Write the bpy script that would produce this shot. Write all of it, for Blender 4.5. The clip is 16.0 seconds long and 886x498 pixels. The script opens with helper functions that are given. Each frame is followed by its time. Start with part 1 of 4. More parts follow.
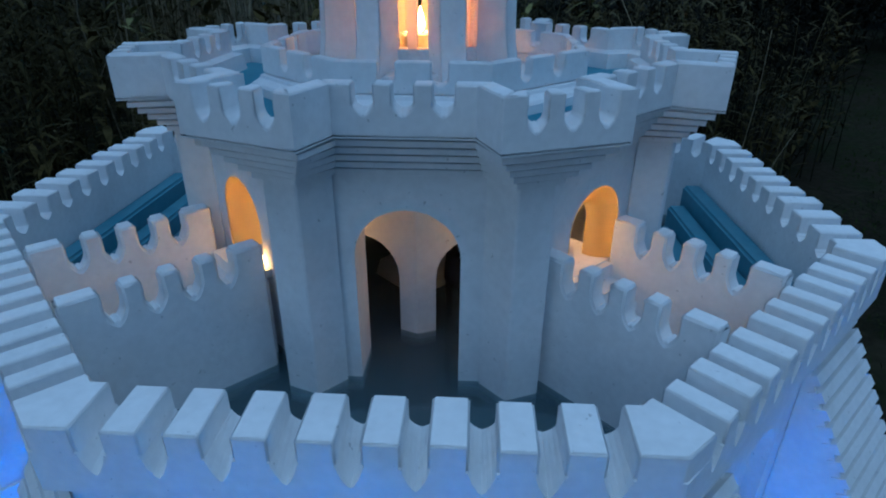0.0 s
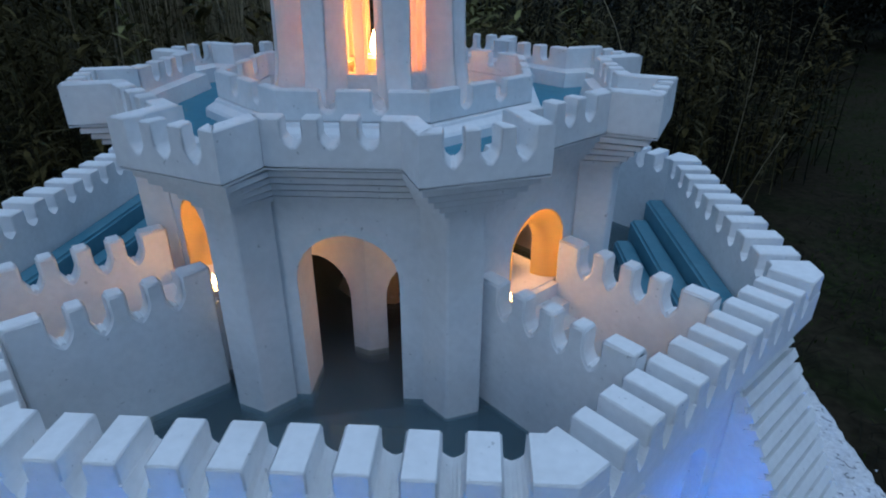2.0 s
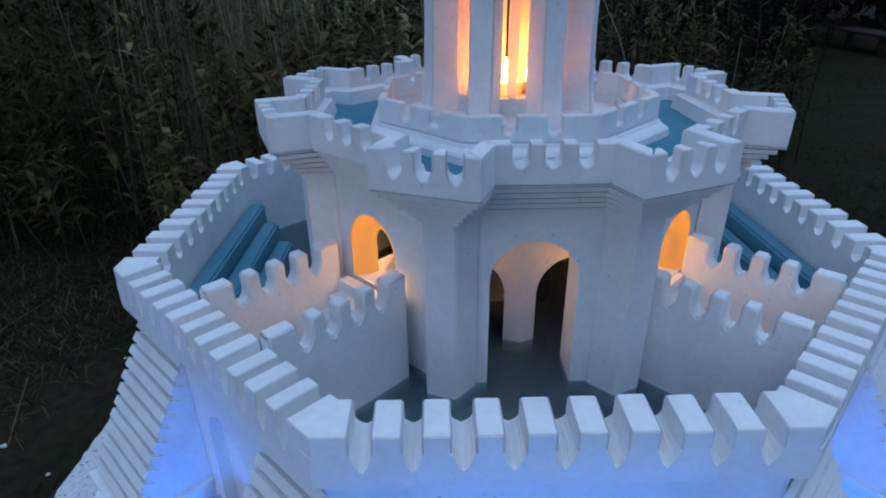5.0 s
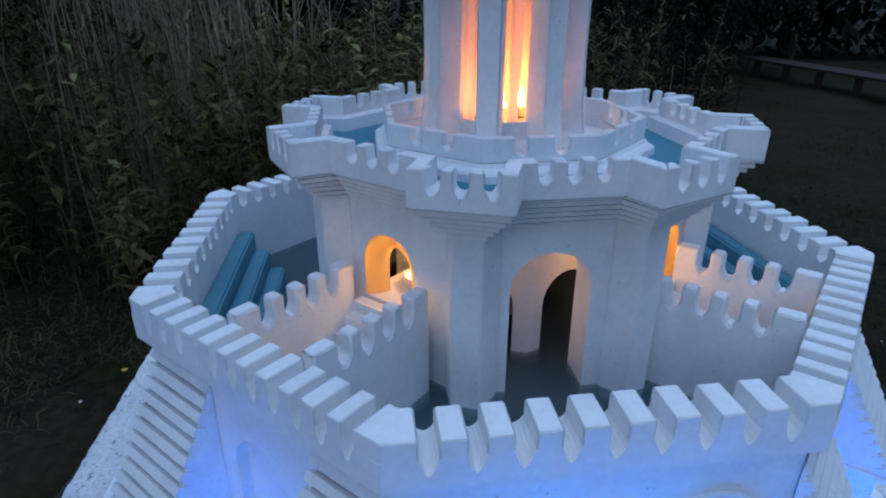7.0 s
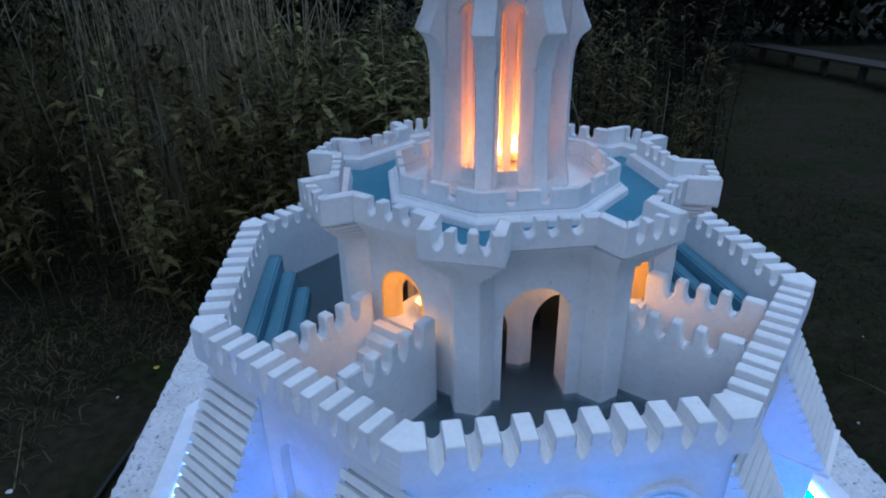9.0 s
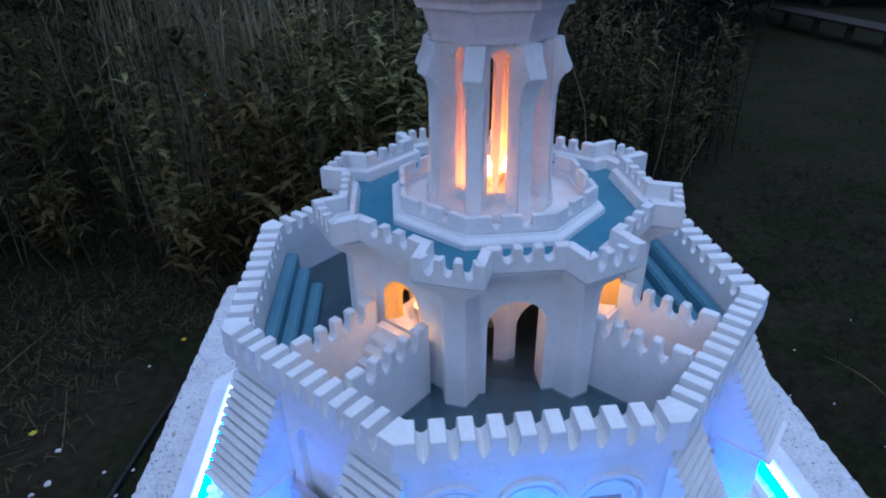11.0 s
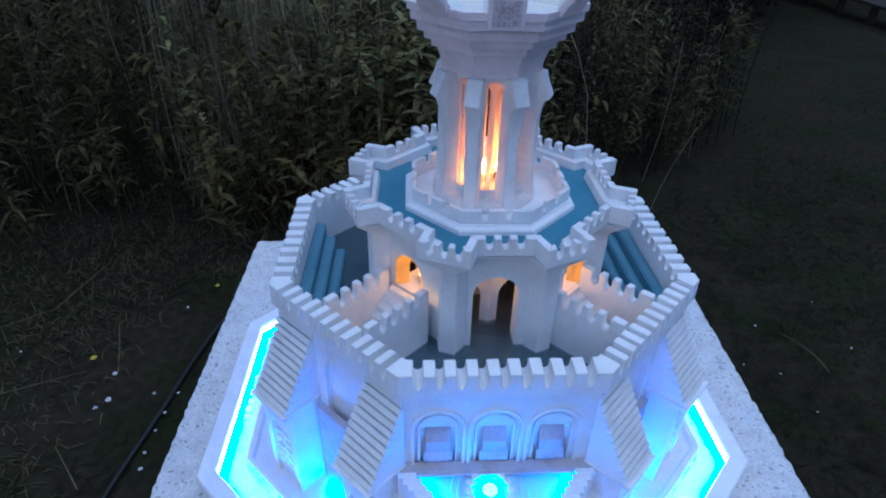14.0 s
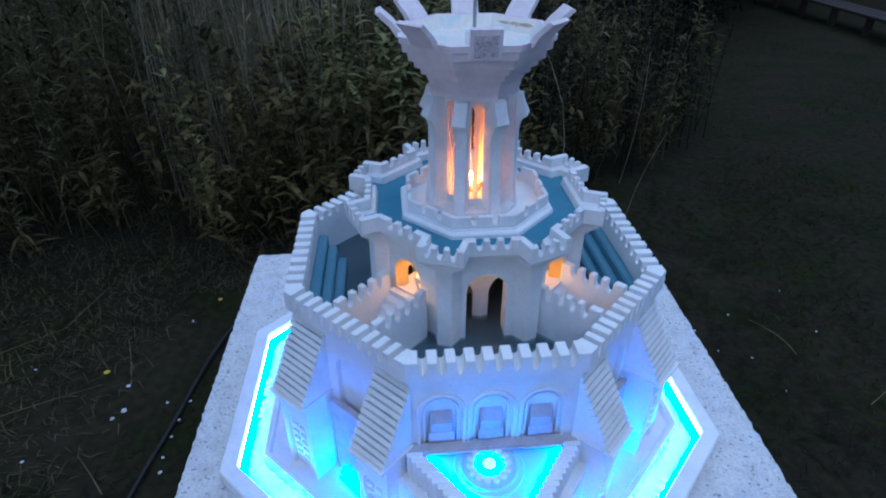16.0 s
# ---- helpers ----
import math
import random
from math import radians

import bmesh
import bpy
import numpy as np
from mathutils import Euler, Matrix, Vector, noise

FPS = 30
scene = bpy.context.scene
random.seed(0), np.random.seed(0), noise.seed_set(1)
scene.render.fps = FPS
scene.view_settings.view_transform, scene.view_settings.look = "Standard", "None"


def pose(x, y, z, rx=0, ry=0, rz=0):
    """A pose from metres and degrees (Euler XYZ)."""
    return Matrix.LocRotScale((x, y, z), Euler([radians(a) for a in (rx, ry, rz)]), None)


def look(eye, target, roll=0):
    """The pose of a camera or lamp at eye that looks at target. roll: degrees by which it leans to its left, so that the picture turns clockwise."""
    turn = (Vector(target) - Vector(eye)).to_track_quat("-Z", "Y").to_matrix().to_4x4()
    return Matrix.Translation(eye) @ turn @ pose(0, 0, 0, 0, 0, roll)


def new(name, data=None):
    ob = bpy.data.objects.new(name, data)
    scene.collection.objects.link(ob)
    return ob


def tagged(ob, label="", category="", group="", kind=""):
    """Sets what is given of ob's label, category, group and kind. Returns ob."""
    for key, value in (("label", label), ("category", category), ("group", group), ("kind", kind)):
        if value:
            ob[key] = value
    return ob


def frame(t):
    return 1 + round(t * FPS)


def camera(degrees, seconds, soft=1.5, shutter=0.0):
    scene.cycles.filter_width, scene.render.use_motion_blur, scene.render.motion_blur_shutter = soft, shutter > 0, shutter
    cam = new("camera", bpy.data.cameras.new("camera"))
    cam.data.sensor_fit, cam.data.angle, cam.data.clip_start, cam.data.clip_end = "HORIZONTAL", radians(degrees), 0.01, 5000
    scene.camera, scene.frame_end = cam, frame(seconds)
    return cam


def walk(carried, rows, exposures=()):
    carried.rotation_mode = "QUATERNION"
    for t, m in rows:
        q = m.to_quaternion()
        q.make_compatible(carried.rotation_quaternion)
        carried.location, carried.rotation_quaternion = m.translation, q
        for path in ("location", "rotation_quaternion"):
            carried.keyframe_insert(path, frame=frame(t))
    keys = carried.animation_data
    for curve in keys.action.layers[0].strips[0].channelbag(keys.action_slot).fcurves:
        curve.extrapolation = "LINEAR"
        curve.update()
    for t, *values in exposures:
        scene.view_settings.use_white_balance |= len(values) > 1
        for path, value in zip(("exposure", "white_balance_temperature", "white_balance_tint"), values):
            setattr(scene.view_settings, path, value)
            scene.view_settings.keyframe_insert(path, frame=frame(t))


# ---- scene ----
cam = camera(74.46, 16.0, 1.95)
PATH = [
    (0, (0.0551, -0.5830, 0.6213), (-0.0175, 0.7605, -0.0416), 0.39),
    (0.5, (0.0733, -0.5809, 0.6190), (0.0125, 0.7673, -0.0357), 0.60),
    (1, (0.0926, -0.5765, 0.6203), (0.0379, 0.7744, -0.0293), 0.73),
    (1.5, (0.1038, -0.5760, 0.6217), (0.0512, 0.7748, -0.0282), 0.78),
    (2, (0.1041, -0.5832, 0.6431), (0.0215, 0.7597, -0.0201), 0.17),
    (2.5, (0.0864, -0.5990, 0.6555), (-0.0242, 0.7368, -0.0179), -0.07),
    (3, (0.0631, -0.6091, 0.6718), (-0.0576, 0.7263, -0.0007), -0.35),
    (3.5, (0.0274, -0.6225, 0.6798), (-0.0904, 0.7103, 0.0018), -0.81),
    (4, (-0.0131, -0.6334, 0.6826), (-0.1031, 0.7022, 0.0056), -1.05),
    (6.5, (-0.1408, -0.6604, 0.6638), (0.0272, 0.6996, 0.0535), 0.12),
    (7, (-0.1552, -0.6686, 0.6775), (0.0224, 0.6953, 0.0790), -0.04),
    (7.5, (-0.1671, -0.6918, 0.6976), (-0.0113, 0.6743, 0.0978), 0.46),
    (8, (-0.1677, -0.7107, 0.7241), (-0.0144, 0.6525, 0.1174), -0.76),
    (8.5, (-0.1688, -0.7321, 0.7481), (-0.0078, 0.6227, 0.1248), -0.82),
    (9, (-0.1620, -0.7490, 0.7741), (-0.0047, 0.6020, 0.1417), -0.78),
    (11.5, (-0.1363, -0.8222, 0.9079), (-0.0401, 0.4759, 0.1625), -0.38),
    (12, (-0.1316, -0.8343, 0.9327), (-0.0492, 0.4523, 0.1661), 0.49),
    (12.5, (-0.1224, -0.8554, 0.9588), (-0.0576, 0.4124, 0.1598), 0.56),
    (13, (-0.1149, -0.8949, 0.9887), (-0.0625, 0.3676, 0.1805), 0.25),
    (13.5, (-0.1249, -0.9433, 1.0131), (-0.0837, 0.3121, 0.1930), 0.47),
    (14, (-0.1353, -0.9814, 1.0315), (-0.0546, 0.2713, 0.2103), 1.65),
    (14.5, (-0.1461, -1.0181, 1.0498), (-0.0524, 0.2422, 0.2418), 1.30),
    (15, (-0.1421, -1.0482, 1.0622), (-0.0399, 0.2114, 0.2542), 0.62),
    (15.5, (-0.1519, -1.0720, 1.0791), (-0.0462, 0.1881, 0.2723), 0.48),
    (16, (-0.1591, -1.0893, 1.0889), (-0.0422, 0.1741, 0.2887), 0.13),
]
LIGHT = [(0.0, -0.34, 4450, -6), (0.5, -0.22, 4900, -3), (1.0, -0.13, 5100, -2), (1.5, -0.08, 5080, 0), (3.5, 0.10, 5080, 4), (7.0, 0.15, 4950, 7), (9.0, 0.24, 5030, 7), (11.5, 0.36, 4930, 15), (16.0, 0.33, 4900, 10)]
walk(cam, [(t, look(eye, target, roll)) for t, eye, target, roll in PATH], LIGHT)

# ---- world and light ----
world = bpy.data.worlds.new("dusk")
scene.world = world
world.use_nodes = True
wn = world.node_tree.nodes
sky = wn.new("ShaderNodeTexSky")
sky.sky_type = "NISHITA"
sky.sun_disc = False
sky.sun_elevation = radians(22)
sky.ozone_density = 3.0
sky.sun_rotation = radians(215)
wn["Background"].inputs["Strength"].default_value = 0.074
world.node_tree.links.new(sky.outputs["Color"], wn["Background"].inputs["Color"])
dusk = new("dusk_sun", bpy.data.lights.new("dusk_sun", "SUN"))
dusk.data.energy, dusk.data.angle, dusk.data.color = 1.35, radians(85), (0.84, 0.91, 1.0)
dusk.matrix_world = look((0.6, 0.1, 3.0), (0, 0, 0))


# ---- materials ----
def material(name, colour, rough=0.7, vary=0.06, grain=0.0006, size=0.012, stain=None, stain_size=0.1, stain_amount=0.4, spec=0.3, rand=0.0, island=0.0, spots=None):
    """A surface with fine grain in colour and relief, broad stains or painted dark gaps of a second colour, and a small
    shift from object to object.
    """
    m = bpy.data.materials.new(name)
    m.use_nodes = True
    n, l = m.node_tree.nodes, m.node_tree.links
    b = n["Principled BSDF"]
    geo = n.new("ShaderNodeNewGeometry")
    fine = n.new("ShaderNodeTexNoise")
    fine.inputs["Scale"].default_value, fine.inputs["Detail"].default_value = 1 / size, 5
    broad = n.new("ShaderNodeTexNoise")
    broad.inputs["Scale"].default_value, broad.inputs["Detail"].default_value = 1 / stain_size, 4
    for t in (fine, broad):
        l.new(geo.outputs["Position"], t.inputs["Vector"])
    hsv = n.new("ShaderNodeHueSaturation")
    mix = n.new("ShaderNodeMix")
    mix.data_type = "RGBA"
    mix.inputs[6].default_value = (*colour, 1)
    mix.inputs[7].default_value = (*(stain or [c * 0.85 for c in colour]), 1)
    ramp = n.new("ShaderNodeMapRange")
    ramp.inputs["From Min"].default_value, ramp.inputs["From Max"].default_value = 0.45, 0.75
    ramp.inputs["To Max"].default_value = stain_amount
    l.new(broad.outputs["Fac"], ramp.inputs["Value"])
    l.new(ramp.outputs["Result"], mix.inputs[0])
    val = n.new("ShaderNodeMapRange")
    val.inputs["From Min"].default_value, val.inputs["From Max"].default_value = 0.3, 0.7
    val.inputs["To Min"].default_value, val.inputs["To Max"].default_value = 1 - vary, 1 + vary
    l.new(fine.outputs["Fac"], val.inputs["Value"])
    last = val.outputs["Result"]
    if rand:
        info = n.new("ShaderNodeObjectInfo")
        r2 = n.new("ShaderNodeMapRange")
        r2.inputs["To Min"].default_value, r2.inputs["To Max"].default_value = 1 - rand, 1 + rand
        l.new(info.outputs["Random"], r2.inputs["Value"])
        mul = n.new("ShaderNodeMath")
        mul.operation = "MULTIPLY"
        l.new(last, mul.inputs[0])
        l.new(r2.outputs["Result"], mul.inputs[1])
        last = mul.outputs[0]
    if island:
        r3 = n.new("ShaderNodeMapRange")
        r3.inputs["To Min"].default_value, r3.inputs["To Max"].default_value = 1 - island, 1 + island
        l.new(geo.outputs["Random Per Island"], r3.inputs["Value"])
        mul = n.new("ShaderNodeMath")
        mul.operation = "MULTIPLY"
        l.new(last, mul.inputs[0])
        l.new(r3.outputs["Result"], mul.inputs[1])
        last = mul.outputs[0]
    if spots:
        pit = n.new("ShaderNodeTexNoise")
        pit.inputs["Scale"].default_value, pit.inputs["Detail"].default_value = 1 / spots[0], 2
        l.new(geo.outputs["Position"], pit.inputs["Vector"])
        r4 = n.new("ShaderNodeMapRange")
        r4.inputs["From Min"].default_value, r4.inputs["From Max"].default_value = spots[1], spots[1] + 0.05
        r4.inputs["To Min"].default_value, r4.inputs["To Max"].default_value = 1.0, spots[2]
        l.new(pit.outputs["Fac"], r4.inputs["Value"])
        mul = n.new("ShaderNodeMath")
        mul.operation = "MULTIPLY"
        l.new(last, mul.inputs[0])
        l.new(r4.outputs["Result"], mul.inputs[1])
        last = mul.outputs[0]
    l.new(last, hsv.inputs["Value"])
    l.new(mix.outputs[2], hsv.inputs["Color"])
    l.new(hsv.outputs["Color"], b.inputs["Base Color"])
    b.inputs["Roughness"].default_value = rough
    b.inputs["Specular IOR Level"].default_value = spec
    if grain:
        bump = n.new("ShaderNodeBump")
        bump.inputs["Strength"].default_value, bump.inputs["Distance"].default_value = 0.6, grain
        add = n.new("ShaderNodeMath")
        add.operation = "ADD"
        l.new(fine.outputs["Fac"], add.inputs[0])
        l.new(broad.outputs["Fac"], add.inputs[1])
        l.new(add.outputs[0], bump.inputs["Height"])
        l.new(bump.outputs["Normal"], b.inputs["Normal"])
    return m


def glow(name, colour, strength):
    m = bpy.data.materials.new(name)
    m.use_nodes = True
    b = m.node_tree.nodes["Principled BSDF"]
    b.inputs["Base Color"].default_value = (*colour, 1)
    b.inputs["Emission Color"].default_value = (*colour, 1)
    b.inputs["Emission Strength"].default_value = strength
    return m


def clear_water(name, tint, murk=None):
    """Clear tinted water: light passes through, the surface shines by Fresnel, with small ripples."""
    m = bpy.data.materials.new(name)
    m.use_nodes = True
    n, l = m.node_tree.nodes, m.node_tree.links
    n.remove(n["Principled BSDF"])
    t, g, f, x = (n.new("ShaderNode" + k) for k in ("BsdfTransparent", "BsdfGlossy", "Fresnel", "MixShader"))
    t.inputs["Color"].default_value = (*tint, 1)
    g.inputs["Roughness"].default_value = 0.03
    f.inputs["IOR"].default_value = 1.33
    noise_t, bump = n.new("ShaderNodeTexNoise"), n.new("ShaderNodeBump")
    noise_t.inputs["Scale"].default_value = 30
    bump.inputs["Strength"].default_value, bump.inputs["Distance"].default_value = 0.06, 0.001
    l.new(noise_t.outputs["Fac"], bump.inputs["Height"])
    l.new(bump.outputs["Normal"], g.inputs["Normal"])
    l.new(f.outputs["Fac"], x.inputs["Fac"])
    body = t
    if murk:
        body, d = n.new("ShaderNodeMixShader"), n.new("ShaderNodeBsdfDiffuse")
        d.inputs["Color"].default_value = (*murk, 1)
        body.inputs["Fac"].default_value = 0.5
        l.new(t.outputs["BSDF"], body.inputs[1])
        l.new(d.outputs["BSDF"], body.inputs[2])
    l.new(body.outputs[0], x.inputs[1])
    l.new(g.outputs["BSDF"], x.inputs[2])
    l.new(x.outputs["Shader"], n["Material Output"].inputs["Surface"])
    return m


PLASTER = material("white_plaster", (0.86, 0.86, 0.865), 0.75, 0.035, 0.0006, 0.006, (0.72, 0.715, 0.71), 0.05, 0.6, spots=(0.0045, 0.715, 0.70))
PLASTER_WORN = material("worn_white_plaster", (0.76, 0.75, 0.75), 0.8, 0.06, 0.0012, 0.004, (0.60, 0.58, 0.56), 0.03, 0.7)
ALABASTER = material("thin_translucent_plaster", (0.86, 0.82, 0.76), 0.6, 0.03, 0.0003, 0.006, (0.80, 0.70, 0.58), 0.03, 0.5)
THIN = material("thin_cast_plaster", (0.86, 0.85, 0.85), 0.75, 0.035, 0.0006, 0.006, (0.72, 0.715, 0.71), 0.05, 0.6)


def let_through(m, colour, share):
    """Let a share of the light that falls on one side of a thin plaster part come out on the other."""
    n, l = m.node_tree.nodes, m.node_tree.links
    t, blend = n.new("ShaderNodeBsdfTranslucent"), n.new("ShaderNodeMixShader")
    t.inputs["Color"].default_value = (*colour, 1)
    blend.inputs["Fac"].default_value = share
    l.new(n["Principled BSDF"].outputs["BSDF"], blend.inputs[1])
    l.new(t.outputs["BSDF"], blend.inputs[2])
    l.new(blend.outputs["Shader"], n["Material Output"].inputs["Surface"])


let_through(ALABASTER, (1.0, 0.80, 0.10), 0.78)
let_through(THIN, (1.0, 0.92, 0.95), 0.70)
# darker and greyer plaster for the chutes and terrace tops
GREY = material("grey_plaster", (0.54, 0.49, 0.50), 0.85, 0.08, 0.001, 0.005, (0.36, 0.32, 0.33), 0.03, 0.7)
# pinker than the plaster of the walls
BOWL = material("pinkish_plaster", (0.83, 0.72, 0.735), 0.8, 0.05, 0.0010, 0.006, (0.66, 0.55, 0.55), 0.04, 0.7)
SLAB = material("rough_white_concrete", (0.68, 0.67, 0.67), 0.9, 0.14, 0.004, 0.006, (0.52, 0.51, 0.51), 0.05, 0.8, spots=(0.008, 0.63, 0.45))
TEAL = material("teal_pool_paint", (0.080, 0.235, 0.320), 0.45, 0.06, 0.0004, 0.01, (0.04, 0.20, 0.30), 0.06, 0.6)
TEAL_STEP = material("pale_teal_pool_paint", (0.125, 0.265, 0.345), 0.5, 0.06, 0.0004, 0.01, (0.075, 0.225, 0.315), 0.05, 0.6)
TEAL_DARK = material("dark_teal_pool_paint", (0.155, 0.215, 0.245), 0.4, 0.06, 0.0004, 0.01, (0.12, 0.19, 0.225), 0.05, 0.6)
BASIN = material("pale_blue_basin_paint", (0.82, 0.76, 0.67), 0.4, 0.06, 0.0004, 0.01, (0.42, 0.66, 0.72), 0.07, 0.75)
RELIEF = material("carved_relief", (0.66, 0.58, 0.60), 0.85, 0.22, 0.006, 0.005, (0.40, 0.33, 0.33), 0.012, 0.8)
RUST = material("rust_stain", (0.50, 0.36, 0.24), 0.7, 0.2, 0.0004, 0.006, (0.70, 0.64, 0.56), 0.012, 1.0)
METAL = material("grey_steel_tube", (0.45, 0.45, 0.47), 0.35, 0.05, 0.0001, 0.005)
METAL.node_tree.nodes["Principled BSDF"].inputs["Metallic"].default_value = 0.9
WAX = material("white_candle_wax", (0.85, 0.80, 0.70), 0.5, 0.02, 0.0002, 0.004)
TIN = material("thin_aluminium_cup", (0.75, 0.75, 0.76), 0.3, 0.04, 0.0001, 0.004)
TIN.node_tree.nodes["Principled BSDF"].inputs["Metallic"].default_value = 1.0
WATER = clear_water("pool_water", (0.78, 0.88, 0.92), (0.145, 0.21, 0.245))
FLAME = glow("candle_flame", (1.0, 0.50, 0.12), 40)
LED = glow("cyan_led", (0.006, 0.195, 1.0), 165)
LED_CORE = glow("white_led_core", (0.75, 0.97, 1.0), 2.2)
LED_POOL = glow("bright_cyan_led", (0.022, 0.29, 1.0), 38)
# emission of the added fill bars between the buttresses
LED_FILL = glow("cyan_fill_light", (0.006, 0.25, 1.0), 120)
CLEAR = clear_water("clear_water", (0.76, 0.95, 0.98))
LED_LENS = glow("lamp_lens", (0.50, 0.93, 1.0), 1.0)
LED_BOSS = glow("submerged_lamp", (0.020, 0.30, 1.0), 26)
SOIL = material("dark_soil", (0.025, 0.021, 0.013), 0.98, 0.30, 0.008, 0.03, (0.014, 0.021, 0.006), 0.30, 0.9, spec=0.05)
# near-black blotches paint the shaded gaps between weeds into the leaf colour
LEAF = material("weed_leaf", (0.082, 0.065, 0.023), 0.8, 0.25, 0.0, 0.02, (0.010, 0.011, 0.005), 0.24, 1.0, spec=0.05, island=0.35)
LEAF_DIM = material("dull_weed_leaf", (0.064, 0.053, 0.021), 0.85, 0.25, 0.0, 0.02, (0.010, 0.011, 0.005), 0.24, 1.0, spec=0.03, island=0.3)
LEAF_PALE = material("pale_weed_leaf", (0.185, 0.175, 0.070), 0.8, 0.2, 0.0, 0.02, (0.09, 0.095, 0.026), 0.2, 0.8, spec=0.08, island=0.4)
STALK = material("dry_reed_stalk", (0.36, 0.29, 0.17), 0.7, 0.2, 0.0, 0.02, (0.10, 0.085, 0.045), 0.2, 0.8, island=0.3)
UNDER = material("undergrowth_leaf", (0.074, 0.063, 0.030), 0.9, 0.25, 0.0, 0.03, (0.036, 0.035, 0.016), 0.25, 0.9, spec=0.05, island=0.3)
GRASS = material("lawn_grass", (0.025, 0.040, 0.008), 0.9, 0.3, 0.0, 0.03, (0.025, 0.027, 0.008), 0.4, 0.8, spec=0.03, island=0.4)
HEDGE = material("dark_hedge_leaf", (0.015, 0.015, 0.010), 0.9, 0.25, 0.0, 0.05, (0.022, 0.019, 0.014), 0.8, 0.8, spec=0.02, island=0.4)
DRY = material("dry_brown_leaf", (0.125, 0.105, 0.052), 0.9, 0.2, 0.0, 0.03, (0.060, 0.058, 0.026), 0.35, 0.9, spec=0.05, island=0.35)
BARK = material("dark_bark", (0.035, 0.03, 0.026), 0.9, 0.3, 0.003, 0.02)
TIMBER = material("weathered_timber", (0.036, 0.029, 0.025), 0.8, 0.2, 0.002, 0.03)
PETAL = material("white_petal", (0.55, 0.55, 0.55), 0.8, 0.1, 0.0, 0.01)
YELLOW = material("yellow_flower", (0.55, 0.42, 0.03), 0.7, 0.1, 0.0, 0.01)
CABLE = material("black_cable_rubber", (0.02, 0.02, 0.022), 0.5, 0.1, 0.0, 0.01)

# ---- geometry helpers ----
# parts whose bevelled edges are shaded as soft worn roundings
ROUNDED = {"merlon", "corner_merlon", "side_wall", "parapet", "bastion_front", "bastion_side", "inner_parapet", "pillar", "bracket", "prong", "inner_arch"}
T225 = math.tan(radians(22.5))
C225, S225 = math.cos(radians(22.5)), math.sin(radians(22.5))


def P(a, u, d, z):
    """A place by azimuth a (degrees from -y towards +x), u along the face, d out from the axis, z up."""
    s, c = math.sin(radians(a)), math.cos(radians(a))
    return Vector((d * s + u * c, -d * c + u * s, z))


def solid(loops, caps=True):
    """A closed mesh through loops of equal length."""
    bm = bmesh.new()
    rows = [[bm.verts.new(p) for p in loop] for loop in loops]
    n = len(rows[0])
    for a, b in zip(rows, rows[1:]):
        for i in range(n):
            bm.faces.new((a[i], a[(i + 1) % n], b[(i + 1) % n], b[i]))
    if caps:
        bm.faces.new(rows[0])
        bm.faces.new(rows[-1])
    bmesh.ops.recalc_face_normals(bm, faces=bm.faces)
    return bm


def bevel(bm, width, segments=2):
    bmesh.ops.bevel(bm, geom=bm.edges[:], offset=width, segments=segments, affect="EDGES", clamp_overlap=True)
    return bm


def bevel_sharp(bm, width, segments=1, least=30, tall=1.0):
    """Bevels the sharp edges; upright edges longer than tall, where pieces butt, stay as they are."""
    edges = [e for e in bm.edges if len(e.link_faces) == 2 and e.calc_face_angle(0) > radians(least)]
    edges = [e for e in edges if abs(e.verts[0].co.z - e.verts[1].co.z) < tall]
    bmesh.ops.bevel(bm, geom=edges, offset=width, segments=segments, affect="EDGES", clamp_overlap=True)
    return bm


def slab(a, outer, inner, d_out, d_in):
    """A plate on the face at azimuth a: outlines (u, z) on its outer and inner side."""
    return solid([[P(a, u, d_out, z) for u, z in outer], [P(a, u, d_in, z) for u, z in inner]])


def ring(profile, n=8, turn=22.5, cx=0.0, closed=True):
    """A profile of (d, z) swept round an n-sided plan with mitred corners."""
    k = 1 / math.cos(math.pi / n)
    bm = bmesh.new()
    rows = []
    for i in range(n):
        a = turn + 360 / n * i
        rows.append([bm.verts.new(P(a, 0, d * k, z) + Vector((cx, 0, 0))) for d, z in profile])
    m = len(profile)
    for i in range(n):
        p, q = rows[i], rows[(i + 1) % n]
        for j in range(m if closed else m - 1):
            bm.faces.new((p[j], q[j], q[(j + 1) % m], p[(j + 1) % m]))
    if not closed:
        bm.faces.new([r[-1] for r in rows])
        bm.faces.new([r[0] for r in rows])
    bmesh.ops.recalc_face_normals(bm, faces=bm.faces)
    return bm


def lathe(profile, n=24, at=(0, 0, 0)):
    """A profile of (r, z) turned round the upright axis."""
    return solid([[Vector(at) + Vector((r * math.cos(2 * math.pi * i / n), r * math.sin(2 * math.pi * i / n), z)) for i in range(n)] for r, z in profile])


def box(x0, x1, y0, y1, z0, z1):
    return solid([[Vector((x, y, z)) for x, y in ((x0, y0), (x1, y0), (x1, y1), (x0, y1))] for z in (z0, z1)])


def finish(name, bm, mat):
    me = bpy.data.meshes.new(name)
    bm.to_mesh(me)
    bm.free()
    me.materials.append(mat)
    if name in ROUNDED:
        normals = [Vector() for _ in me.vertices]
        for p in me.polygons:
            p.use_smooth = True
            if p.normal.z < -0.9:
                continue
            for i in p.vertices:
                normals[i] += p.normal * p.area ** 1.5
        me.normals_split_custom_set_from_vertices([v.normalized() if v.length > 0 else Vector((0, 0, -1)) for v in normals])
    return me


